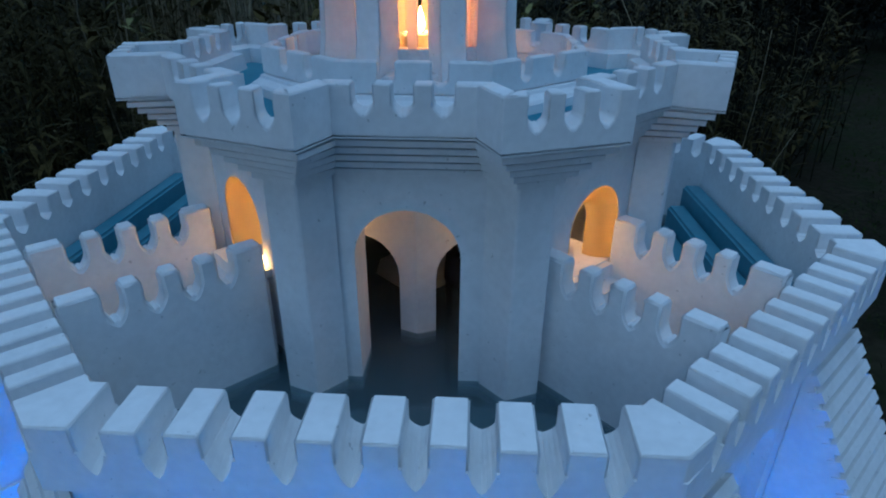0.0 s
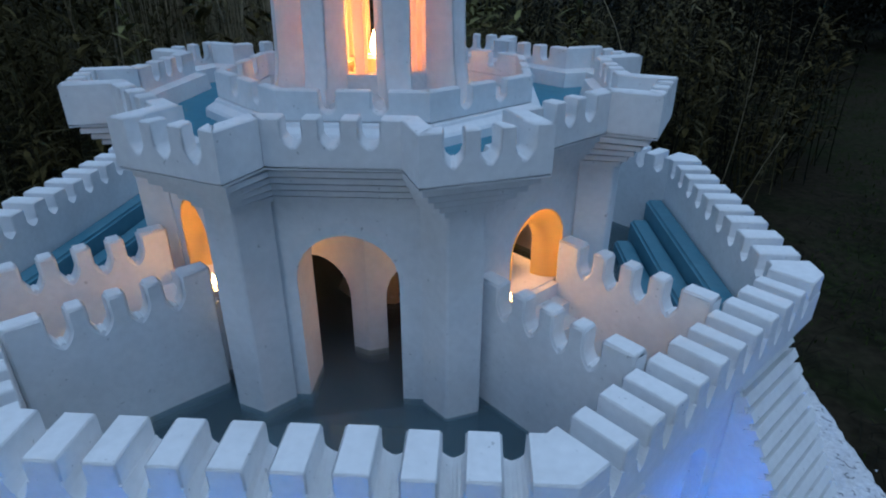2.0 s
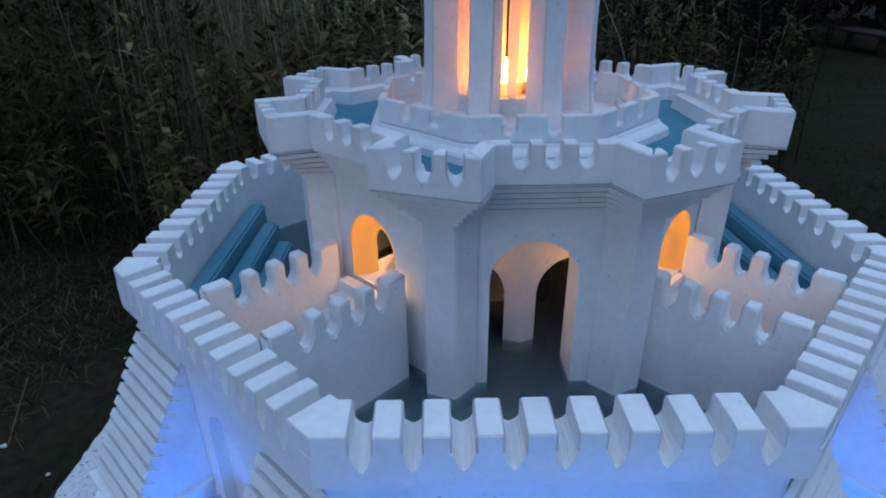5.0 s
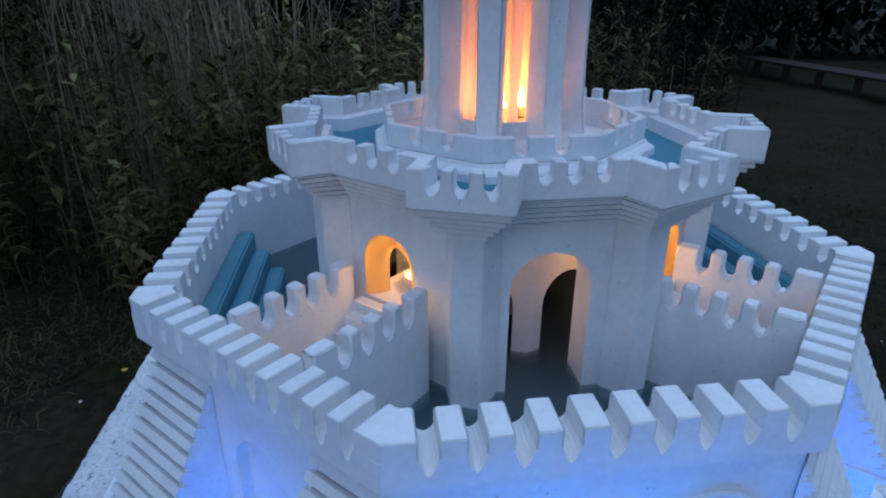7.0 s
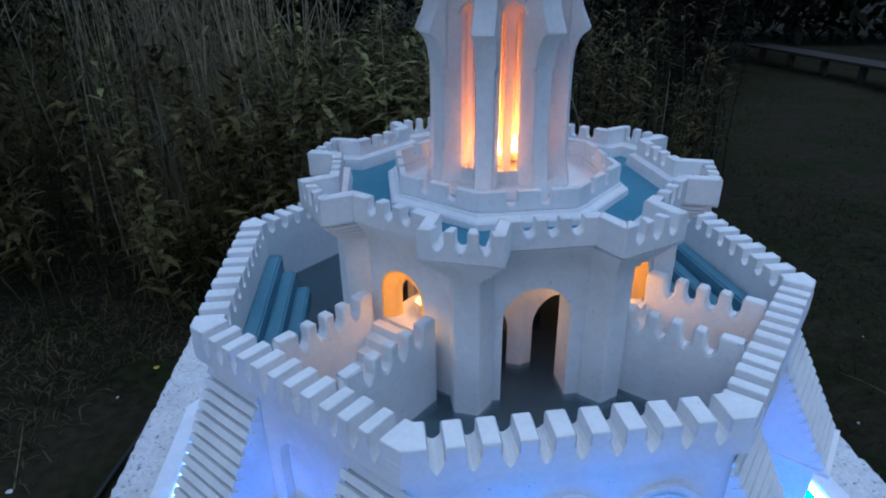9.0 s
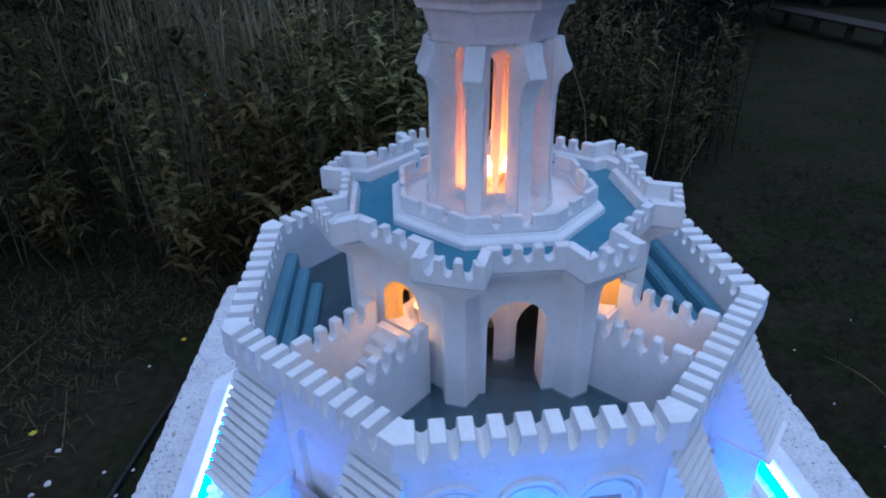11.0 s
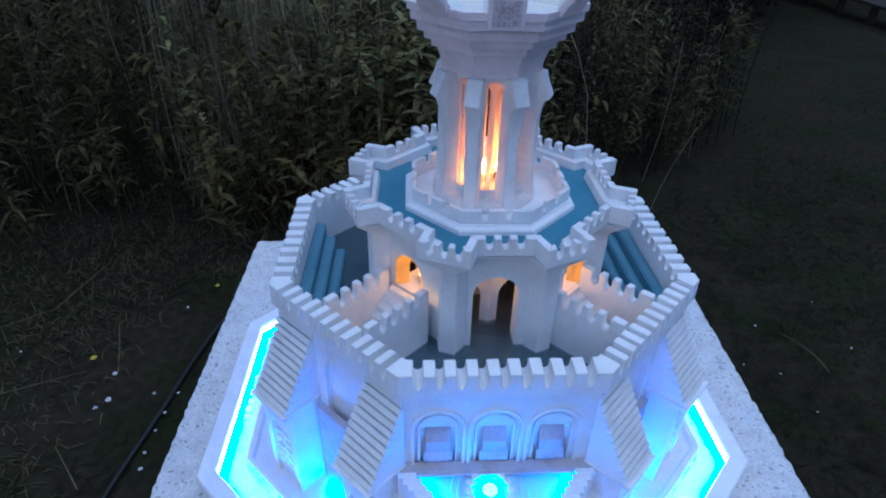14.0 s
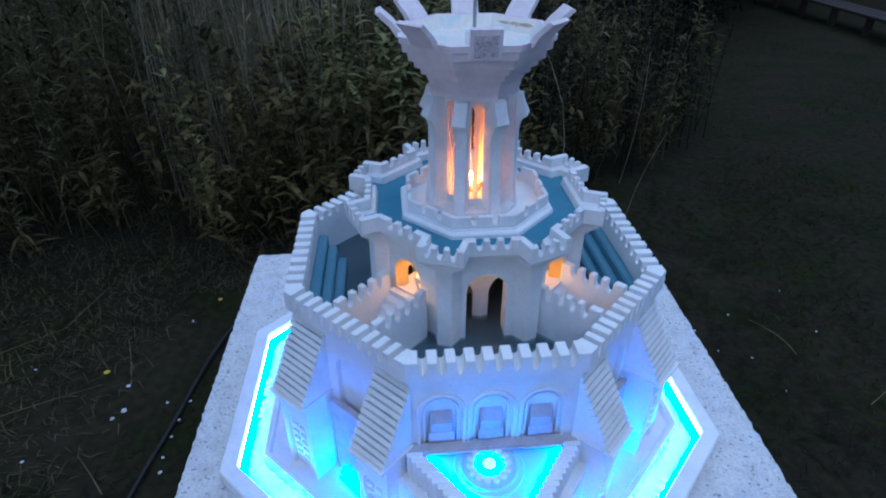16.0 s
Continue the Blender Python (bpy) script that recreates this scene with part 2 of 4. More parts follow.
def part(name, bm, mat, parent, label=""):
    ob = new(name, finish(name, bm, mat))
    if parent is not None:
        ob.parent = parent
        if parent.parent is None:
            ob.matrix_parent_inverse = Matrix.Translation(-parent.location)
    return tagged(ob, label)


def shift(bm, v):
    bmesh.ops.translate(bm, verts=bm.verts, vec=v)
    return bm


def thing(name, label, category, at=(0, 0, 0), group="", kind=""):
    ob = new(name)
    ob.location = at
    ob.empty_display_size = 0.05
    return tagged(ob, label, category, group, kind)


def comb(ends, zb, zt, notches, width, sill, point):
    """The outline (u, z) of a parapet with V-bottomed notches in its top."""
    pts = [(ends[0], zb), (ends[1], zb), (ends[1], zt)]
    for c in sorted(notches, reverse=True):
        deep = sill - 0.80 * (sill - point)
        pts += [(c + width / 2, zt), (c + width / 2, sill), (c + width * 0.36, sill - 0.45 * (sill - point)), (c + width * 0.18, deep), (c, point)]
        pts += [(c - width * 0.18, deep), (c - width * 0.36, sill - 0.45 * (sill - point)), (c - width / 2, sill), (c - width / 2, zt)]
    return pts + [(ends[0], zt)]


def arched(ends, zb, zt, arches, steps=10):
    """The outline (u, z) of a wall with arched openings (centre, half width, spring, rise) cut up from its foot."""
    pts = [(ends[0], zt), (ends[0], zb)]
    for c, w, spring, rise in sorted(arches):
        pts.append((c - w, zb))
        pts += [(c - w * math.cos(math.pi * i / steps), spring + rise * math.sin(math.pi * i / steps)) for i in range(steps + 1)]
        pts.append((c + w, zb))
    return pts + [(ends[1], zb), (ends[1], zt)]


# the bastions were set by hand: two of them sit a little off their corners (degrees)
TURN = {7: 1.6, 6: -1.1}


def outline(face, front, half_front, half_back, z, cx=0.0):
    """The keep's plan: an octagon with a pier or bastion on each of its corners."""
    pts = []
    back = (face - S225 * half_back) / C225
    for k in range(8):
        c = 22.5 + 45 * k + TURN.get(k, 0.0)
        for u, d in ((-half_back, back), (-half_front, front), (half_front, front), (half_back, back)):
            pts.append(P(c, u, d, z) + Vector((cx, 0, 0)))
    return pts


# ---- ground and slab ----
GROUND = -0.27
xs = np.concatenate([np.linspace(-400, -8, 10), np.linspace(-7, 9, 120), np.linspace(10, 400, 10)])
ys = np.concatenate([np.linspace(-400, -5, 10), np.linspace(-4, 12, 120), np.linspace(13, 600, 10)])
gv, gf = [], []
for j, y in enumerate(ys):
    for i, x in enumerate(xs):
        h = 0.03 * noise.noise((x * 1.3, y * 1.3, 0)) + 0.014 * noise.noise((x * 7, y * 7, 3))
        near = min(1.0, max(0.0, (max(abs(x) - 0.66, abs(y + 0.17) - 0.85)) / 0.4))
        gv.append((x, y, GROUND + h * near))
for j in range(len(ys) - 1):
    for i in range(len(xs) - 1):
        k = j * len(xs) + i
        gf.append((k, k + 1, k + len(xs) + 1, k + len(xs)))
me = bpy.data.meshes.new("ground")
me.from_pydata(gv, [], gf)
me.materials.append(SOIL)
ground = tagged(new("ground", me), "dark bare soil and thin grass around the concrete slab", "ground", kind="structure")

SX, SY0, SY1, SZ = 0.700, -1.05, 0.72, -0.045
bm = bmesh.new()
bmesh.ops.create_cube(bm, size=1)
for v in bm.verts:
    v.co = Vector((v.co.x * 2 * SX, SY0 if v.co.y < 0 else SY1, GROUND - 0.03 if v.co.z < 0 else SZ))
bmesh.ops.subdivide_edges(bm, edges=bm.edges[:], cuts=140, use_grid_fill=True)
for v in bm.verts:
    e = 0.0045 * noise.noise(v.co * 70) + 0.005 * noise.noise(v.co * 160)
    if abs(v.co.x) > SX - 0.001 or v.co.y > SY1 - 0.001 or v.co.y < SY0 + 0.001:
        v.co += Vector((math.copysign(1, v.co.x) * (e - 0.003), e, -0.002 - 0.5 * abs(e)))
    elif v.co.z > SZ - 0.001 and (abs(v.co.x) > 0.58 or v.co.y > 0.58 or v.co.y < -0.6):
        v.co.z += e * 0.4
    left, right = -0.668 + 0.0105 * v.co.y, 0.7065 + 0.052 * v.co.y
    v.co.x = left + (right - left) * (v.co.x + SX) / (2 * SX)
tagged(part("plinth", bm, SLAB, None), "rough pitted white concrete slab standing on the soil", "plinth")

# ---- moat base ----
base = thing("moat_base", "white plaster base with a glowing cyan moat on the slab", "fountain base", (0, 0, SZ))
part("tray", ring([(0.566, SZ + 0.001), (0.569, 0.000), (0.566, 0.004), (0.5355, 0.004), (0.534, 0.0025), (0.534, -0.034), (0.480, -0.034), (0.478, 0.006), (0.474, 0.008), (0.466, 0.006), (0.462, -0.006), (0.34, -0.006), (0.34, SZ + 0.001)]), PLASTER, base)
for k in range(8):
    a = 45 * k
    h = 0.5335 * T225 - 0.002
    q = [(-h, -0.0310), (h, -0.0310), (h, -0.0240), (-h, -0.0240)]
    part("led_tape", slab(a, q, q, 0.5338, 0.5318), LED, base, "glowing cyan light tape")
    q = [(-h, -0.0238), (h, -0.0238), (h, -0.0040), (-h, -0.0040)]
    part("led_lens", slab(a, q, q, 0.5338, 0.5314), LED_CORE, base, "white glowing diffuser strip")
# raised marks that cannot be read, on the floor of the moat
for a in (-45, 45, -90):
    for i in range(6):
        u = -0.06 + 0.022 * i + (0.008 if i > 2 else 0)
        w, h = (0.006, 0.016) if i % 2 else (0.008, 0.020)
        bmk = slab(a, [(u - w, -0.034), (u + w, -0.034), (u + w, -0.026), (u - w, -0.026)], [(u - w, -0.034), (u + w, -0.034), (u + w, -0.026), (u - w, -0.026)], 0.512 + h / 2, 0.512 - h / 2)
        part("raised_mark", bmk, PLASTER, base)

# ---- curtain wall ----
WO, WI, WF = 0.383, 0.347, 0.372
TOP, SEAT, BAND = 0.420, 0.405, 0.379
wall = thing("curtain_wall", "white plaster octagonal castle wall with a crenellated parapet", "castle wall")


def merlon_row(a, n, span, width, parent):
    """Small merlons along the face at azimuth a."""
    pitch = 2 * span / n
    for i in range(n):
        u = -span + pitch * (i + 0.5) + random.uniform(-0.0008, 0.0008)
        w, t = width / 2 + random.uniform(-0.0006, 0.0006), TOP + random.uniform(-0.001, 0.001)
        bm = solid([[P(a, u - w, WI, z), P(a, u + w, WI, z), P(a, u + w, WO, z), P(a, u - w, WO, z)] for z in (SEAT, t)])
        edges = [e for e in bm.edges if max(v.co.z for v in e.verts) > SEAT + 0.001]
        bmesh.ops.bevel(bm, geom=edges, offset=0.0014, segments=2, affect="EDGES")
        part("merlon", bm, PLASTER, parent)
    return [-span + pitch * i for i in range(n + 1)]


for k in range(8):
    a = 45 * k
    diag = k % 2
    n, span, width = (10, 0.1285, 0.0148) if diag else (8, 0.1272, 0.0185)
    pitch = 2 * span / n
    gaps = [-span + pitch * i for i in range(n + 1)]
    panel = part("parapet_wall", slab(a, comb((-WO * T225, WO * T225), BAND, SEAT, gaps, pitch - width, SEAT - 0.001, SEAT - 0.014),
                                 comb((-WI * T225, WI * T225), BAND, SEAT, gaps, pitch - width, SEAT - 0.001, SEAT - 0.006), WO, WI), PLASTER, wall)
    merlon_row(a, n, span, width, panel)
    if not diag:
        for s in (-1, 1):
            e = 0.1272 + 0.0067
            loops = []
            for z in (SEAT, TOP + 0.001):
                loops.append([P(a, s * e, WO, z), P(a, s * 0.1575, WO, z), P(a + 45 * s, -s * 0.1345, WO, z), P(a + 45 * s, -s * 0.1345, WI, z), P(a, s * 0.1437, WI, z), P(a, s * e, WI, z)])
            bm = solid(loops)
            bmesh.ops.bevel(bm, geom=[x for x in bm.edges if max(v.co.z for v in x.verts) > SEAT + 0.001], offset=0.0014, segments=2, affect="EDGES")
            part("corner_merlon", bm, PLASTER, wall)
    # wall below the parapet
    if k == 0:
        ends = (-WF * T225, WF * T225)
        cs = (-0.095, -0.004, 0.089)
        e1, e4, e3 = 0.3660, 0.3590, WI
        for d0, d1, w, z, rise in ((WF, e1, 0.0385, 0.2960, 0.0385), (e1, e4, 0.0285, 0.2915, 0.0285)):
            holes = [(c, w, z, rise) for c in cs]
            part("wall_face", slab(a, arched((-d0 * T225, d0 * T225), 0.2, BAND, holes, 14), arched((-d1 * T225, d1 * T225), 0.2, BAND, holes, 14), d0, d1), PLASTER, wall)
        q = [(-e4 * T225, 0.2), (e4 * T225, 0.2), (e4 * T225, BAND), (-e4 * T225, BAND)]
        r = [(-e3 * T225, 0.2), (e3 * T225, 0.2), (e3 * T225, BAND), (-e3 * T225, BAND)]
        part("wall_face", slab(a, q, r, e4, e3), PLASTER, wall)
        for c in cs:
            prof = [(e4 + 0.0003, 0.2003), (0.3718, 0.2003), (0.3718, 0.2620), (e4 + 0.0003, 0.2850)]
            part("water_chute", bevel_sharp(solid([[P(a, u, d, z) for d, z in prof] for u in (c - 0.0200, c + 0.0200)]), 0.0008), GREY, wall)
            for r0, r1, spring, d in ((0.0385, 0.0440, 0.2960, 0.3765), (0.0285, 0.0325, 0.2915, 0.3715)):
                arc = [math.pi * j / 14 for j in range(15)]
                q = [(c - r1, 0.2153)] + [(c - r1 * math.cos(t), spring + r1 * math.sin(t)) for t in arc] + [(c + r1, 0.2153), (c + r0, 0.2153)]
                q += [(c + r0 * math.cos(t), spring + r0 * math.sin(t)) for t in arc] + [(c - r0, 0.2153)]
                part("archivolt", slab(a, q, q, d, 0.3722 if d > 0.3722 else e1 + 0.0002), PLASTER, wall)
            prof = [(0.3722, 0.2153), (0.3740, 0.2153), (0.3775, 0.2250), (0.3770, 0.2265), (0.3727, 0.2400), (0.3722, 0.2405)]
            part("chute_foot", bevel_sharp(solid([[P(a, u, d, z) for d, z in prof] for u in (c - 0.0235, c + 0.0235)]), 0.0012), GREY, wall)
        q = [(-WF * T225, -0.006), (WF * T225, -0.006), (WF * T225, 0.2), (-WF * T225, 0.2)]
        r = [(-e3 * T225, -0.006), (e3 * T225, -0.006), (e3 * T225, 0.2), (-e3 * T225, 0.2)]
        part("wall_face", slab(a, q, r, WF, e3), PLASTER, wall)
    elif diag and k in (1, 7):
        ends = (-WF * T225, WF * T225)
        o = [(0.0, 0.036, 0.29, 0.036)]
        part("wall_face", slab(a, arched(ends, -0.006, BAND, o, 14), arched((-0.36 * T225, 0.36 * T225), -0.006, BAND, o, 14), WF, 0.36), PLASTER, wall)
        q = [(-0.36 * T225, -0.006), (0.36 * T225, -0.006), (0.36 * T225, BAND), (-0.36 * T225, BAND)]
        r = [(-WI * T225, -0.006), (WI * T225, -0.006), (WI * T225, BAND), (-WI * T225, BAND)]
        part("wall_face", slab(a, q, r, 0.36, WI), PLASTER, wall)
    else:
        q = [(-WF * T225, -0.006), (WF * T225, -0.006), (WF * T225, BAND), (-WF * T225, BAND)]
        r = [(-WI * T225, -0.006), (WI * T225, -0.006), (WI * T225, BAND), (-WI * T225, BAND)]
        part("wall_face", slab(a, q, r, WF, WI), PLASTER, wall)

# ---- buttresses with ribbed roofs, on the slanting faces ----
RT, RB, RD0, RD1 = 0.364, 0.220, 0.3725, 0.450


def buttress(a, u0, u1):
    """A block against the wall with a steep ribbed lean-to roof and an arched grille in its face."""
    b = thing("buttress", "white buttress with a steep ribbed roof against the castle wall", "buttress", P(a, (u0 + u1) / 2, 0.41, -0.006), "buttresses of the wall")
    n = 12
    core = [(RD0, RB), (RD1 - 0.010, RB), (RD0, RT - 0.0175)]
    part("roof_core", solid([[P(a, u, d, z) for d, z in core] for u in (u0 + 0.0065, u1 - 0.0065)]), PLASTER, b)
    wedge = [(RD0, RB), (RD1 - 0.004, RB), (RD1 - 0.004, RB + 0.002), (RD0, RT - 0.0075)]
    for v0, v1 in ((u0 + 0.002, u0 + 0.006), (u1 - 0.006, u1 - 0.002)):
        part("gable", solid([[P(a, u, d, z) for d, z in wedge] for u in (v0, v1)]), PLASTER, b)
    for i in range(n):
        f0, f1 = i / n, (i + 1) / n
        d0, z0 = RD0 + (RD1 - RD0) * f0, RT + (RB - RT) * f0
        nx, nz = 0.873, 0.490
        e = 0.60 + random.uniform(-0.03, 0.03)
        d1, z1 = RD0 + (RD1 - RD0) * (f0 + e / n), RT + (RB - RT) * (f0 + e / n)
        prof = [(d0 + 0.001 * nx, z0 + 0.001 * nz), (d1 + 0.002 * nx, z1 + 0.002 * nz), (d1 - 0.009 * nx, z1 - 0.009 * nz), (d0 - 0.009 * nx, z0 - 0.009 * nz)]
        prof = [(max(d, RD0 + 0.0002), z) for d, z in prof]
        part("roof_rib", solid([[P(a, u, d, z) for d, z in prof] for u in (u0 + random.uniform(0, 0.001), u1 - random.uniform(0, 0.001))]), PLASTER, b)
    q = [(u0 - 0.001, RB - 0.006), (u1 + 0.001, RB - 0.006), (u1 + 0.001, RB), (u0 - 0.001, RB)]
    part("eave_board", slab(a, q, q, RD1 + 0.006, RD0), PLASTER, b)
    c, w = (u0 + u1) / 2, (u1 - u0) / 2
    face, inner, zt = 0.440, 0.432, RB - 0.006
    hole = [(c, w * 0.62, 0.13, 0.03)]
    ends = (u0 + 0.003, u1 - 0.003)
    part("block_face", slab(a, arched(ends, -0.006, zt, hole, 12), arched(ends, -0.006, zt, hole, 12), face, inner), PLASTER, b)
    q = [(ends[0], -0.006), (ends[1], -0.006), (ends[1], zt), (ends[0], zt)]
    part("block", slab(a, q, q, inner, RD0), PLASTER, b)
    for i in range(5):
        z = 0.030 + 0.022 * i
        q = [(c - 0.022, z), (c - 0.004, z + 0.004), (c - 0.004, z + 0.012), (c - 0.022, z + 0.010)]
        part("grille_bar", slab(a, q, q, 0.4375, inner), PLASTER, b)
        q = [(c + 0.004, z + 0.004), (c + 0.022, z), (c + 0.022, z + 0.010), (c + 0.004, z + 0.012)]
        part("grille_bar", slab(a, q, q, 0.4375, inner), PLASTER, b)


for s in (-1, 1):
    buttress(s * 45, *sorted((s * 0.056, s * 0.152)))
    buttress(s * 45, *sorted((-s * 0.078, -s * 0.164)))

# added fill lamps that brighten the recesses between the buttresses with cyan
for s in (-1, 1):
    lamp_u = -s * 0.011
    bar = thing("fill_bar", "added cyan fill light brightening the recess between buttresses", "lamp", P(45 * s, lamp_u, 0.391, -0.006), "light bars of the wall")
    q = [(lamp_u - 0.045, -0.0055), (lamp_u + 0.045, -0.0055), (lamp_u + 0.045, -0.0035), (lamp_u - 0.045, -0.0035)]
    part("housing", slab(45 * s, q, q, 0.3960, 0.3870), PLASTER, bar, "white housing of the added light")
    q = [(lamp_u - 0.043, -0.0034), (lamp_u + 0.043, -0.0034), (lamp_u + 0.043, 0.0010), (lamp_u - 0.043, 0.0010)]
    part("lamp_lens", slab(45 * s, q, q, 0.3945, 0.3885), LED_FILL, bar, "glowing cyan lens")

# ---- front terrace, pool, rosette and stairs ----
terrace = thing("front_terrace", "white plaster terrace with a cyan-lit pool and rosette before the niches", "terrace", (0, -0.42, -0.006))
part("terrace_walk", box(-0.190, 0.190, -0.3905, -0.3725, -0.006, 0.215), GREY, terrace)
PF = 0.200
front = ((-0.128, -0.391), (0.128, -0.391), (0.036, -0.512), (-0.036, -0.512))
part("pool_floor", solid([[Vector((x, y, z)) for x, y in front] for z in (-0.006, PF)]), PLASTER, terrace)
ros = Vector((-0.014, -0.4250, PF))
part("rosette_disc", lathe([(0.0001, 0.0), (0.0640, 0.0), (0.0640, 0.0025), (0.0610, 0.0045), (0.0580, 0.0035), (0.0530, 0.0035), (0.0520, 0.0075), (0.0490, 0.0085), (0.0450, 0.0070), (0.0001, 0.0070)], 48, ros), PLASTER, terrace)
part("rosette_boss", lathe([(0.0001, 0.0072), (0.0188, 0.0072), (0.0188, 0.0098), (0.0001, 0.0098)], 24, ros), LED_BOSS, terrace, "glowing submerged lamp")
part("lamp_lens", lathe([(0.0001, 0.0100), (0.0135, 0.0100), (0.0132, 0.0130), (0.0100, 0.0150), (0.0001, 0.0160)], 20, ros), LED_LENS, terrace, "pale glowing lamp lens")
for i in range(14):
    t = i * math.pi / 7
    p = ros + Vector((0.0340 * math.cos(t), 0.0340 * math.sin(t), 0))
    part("rosette_petal", lathe([(0.0001, 0.0072), (0.0072, 0.0072), (0.0070, 0.0115), (0.0050, 0.0140), (0.0001, 0.0148)], 10, p), PLASTER, terrace)
for s in (-1, 1):
    part("pool_side", solid([[Vector((s * x, y, z)) for x, y in ((0.129, -0.391), (0.189, -0.391), (0.097, -0.512), (0.037, -0.512))] for z in (-0.006, 0.16)]), PLASTER, terrace)
    n = 11
    for i in range(n):
        x0, y0 = 0.1300 - 0.0084 * i, -0.3915 - 0.0110 * i
        z = 0.2155 - 0.0008 * i
        part("stepped_edge", bevel(box(*sorted((s * x0, s * (x0 + 0.030))), y0 - 0.0110, y0, 0.16, z), 0.0008, 1), PLASTER, terrace)
sheet = bmesh.new()
sheet.faces.new([sheet.verts.new((x, y, PF + 0.0105)) for x, y in ((-0.127, -0.3912), (-0.0355, -0.5115), (0.0355, -0.5115), (0.127, -0.3912))])
part("pool_water", sheet, CLEAR, terrace, "clear shallow water")
for s in (-1, 1):
    bar = solid([[Vector((s * x, y, z)) for x, y in ((0.1215, -0.3960), (0.1230, -0.3960), (0.0425, -0.5030), (0.0410, -0.5030))] for z in (PF + 0.0030, PF + 0.0060)])
    part("led_strip", bar, LED_POOL, terrace, "glowing cyan light strip")
lip = box(-0.034, 0.034, -0.522, -0.5125, -0.006, PF + 0.022)
part("pool_lip", lip, PLASTER, terrace)
part("led_strip", box(-0.032, 0.032, -0.5122, -0.5100, PF + 0.012, PF + 0.016), LED_POOL, terrace, "glowing cyan light strip")
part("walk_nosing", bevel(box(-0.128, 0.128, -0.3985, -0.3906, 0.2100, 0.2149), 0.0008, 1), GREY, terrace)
for a in (-45, 45):
    q = [(-0.052, -0.006), (0.052, -0.006), (0.052, 0.200), (-0.052, 0.200)]
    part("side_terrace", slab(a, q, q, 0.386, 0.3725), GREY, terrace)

# ---- courtyard pools ----
WL = 0.312
court = thing("courtyard_pool", "dark teal pool around the keep inside the castle wall", "pool", (0, 0, 0.25))
part("pool_floor", ring([(0.3465, 0.25), (0.3465, 0.262), (0.002, 0.262), (0.002, 0.25)]), TEAL_DARK, court)
part("inner_floor", ring([(0.183, 0.2625), (0.183, 0.290), (0.002, 0.290), (0.002, 0.2625)], cx=0.008), PLASTER_WORN, court)
part("water_surface", ring([(0.3465, WL - 0.003), (0.3465, WL), (0.05, WL), (0.05, WL - 0.003)]), WATER, court, "still clear water")
for a in (90, -90):
    for i, z in enumerate((0.366, 0.346, 0.326, 0.3085, 0.299, 0.288)):
        d0 = 0.3465 - 0.022 * i
        d1 = d0 - 0.022
        back = 0.143 - 0.021 * i
        ends = [(-d0 * T225, back), (-d1 * T225, back)] if a > 0 else [(-back, d0 * T225), (-back, d1 * T225)]
        (u0, u1), (v0, v1) = ends
        bm = slab(a, [(u0, 0.262), (u1, 0.262), (u1, z), (u0, z)], [(v0, 0.262), (v1, 0.262), (v1, z), (v0, z)], d0, d1)
        part("pool_step", bevel_sharp(bm, 0.003, 3), TEAL_STEP, court)

# ---- stairways from the wall to the keep ----
KX = 0.008


def stairway(a):
    s = thing("stairway", "white plaster stairway with crenellated side walls below the keep door", "stairway", P(a, 0, 0.28, 0.262), "stairways of the keep")
    d0, d1 = 0.207, 0.3468
    gaps = [d0 + 0.030, d0 + 0.056, d0 + 0.082, d0 + 0.108]
    for u in (-0.050, 0.050):
        loop = comb((d0, d1), 0.262, 0.426, gaps, 0.0125, 0.409, 0.399)
        bm = solid([[P(a, v, d, z) for d, z in loop] for v in (u - 0.008, u + 0.008)])
        part("side_wall", bevel_sharp(bm, 0.0022, 3), PLASTER, s)
    for i in range(7):
        z = 0.384 - 0.013 * i
        e0 = 0.1995 + (0 if i == 0 else 0.0145 * i - 0.002)
        e1 = 0.3466 if i == 6 else 0.1995 + 0.0145 * (i + 1) - 0.002
        q = [(-0.0418, 0.262), (0.0418, 0.262), (0.0418, z), (-0.0418, z)]
        part("step", slab(a, q, q, e1, e0), PLASTER, s)


for a in (-45, 45):
    stairway(a)

# ---- the keep ----
keep = thing("keep", "white plaster castle keep with arched doors and corner bastions", "castle keep", (KX, 0, 0.262))
KF, KI = 0.200, 0.184
CZ0, CZ1 = 0.490, 0.522


def kx(bm):
    return shift(bm, (KX, 0, 0))


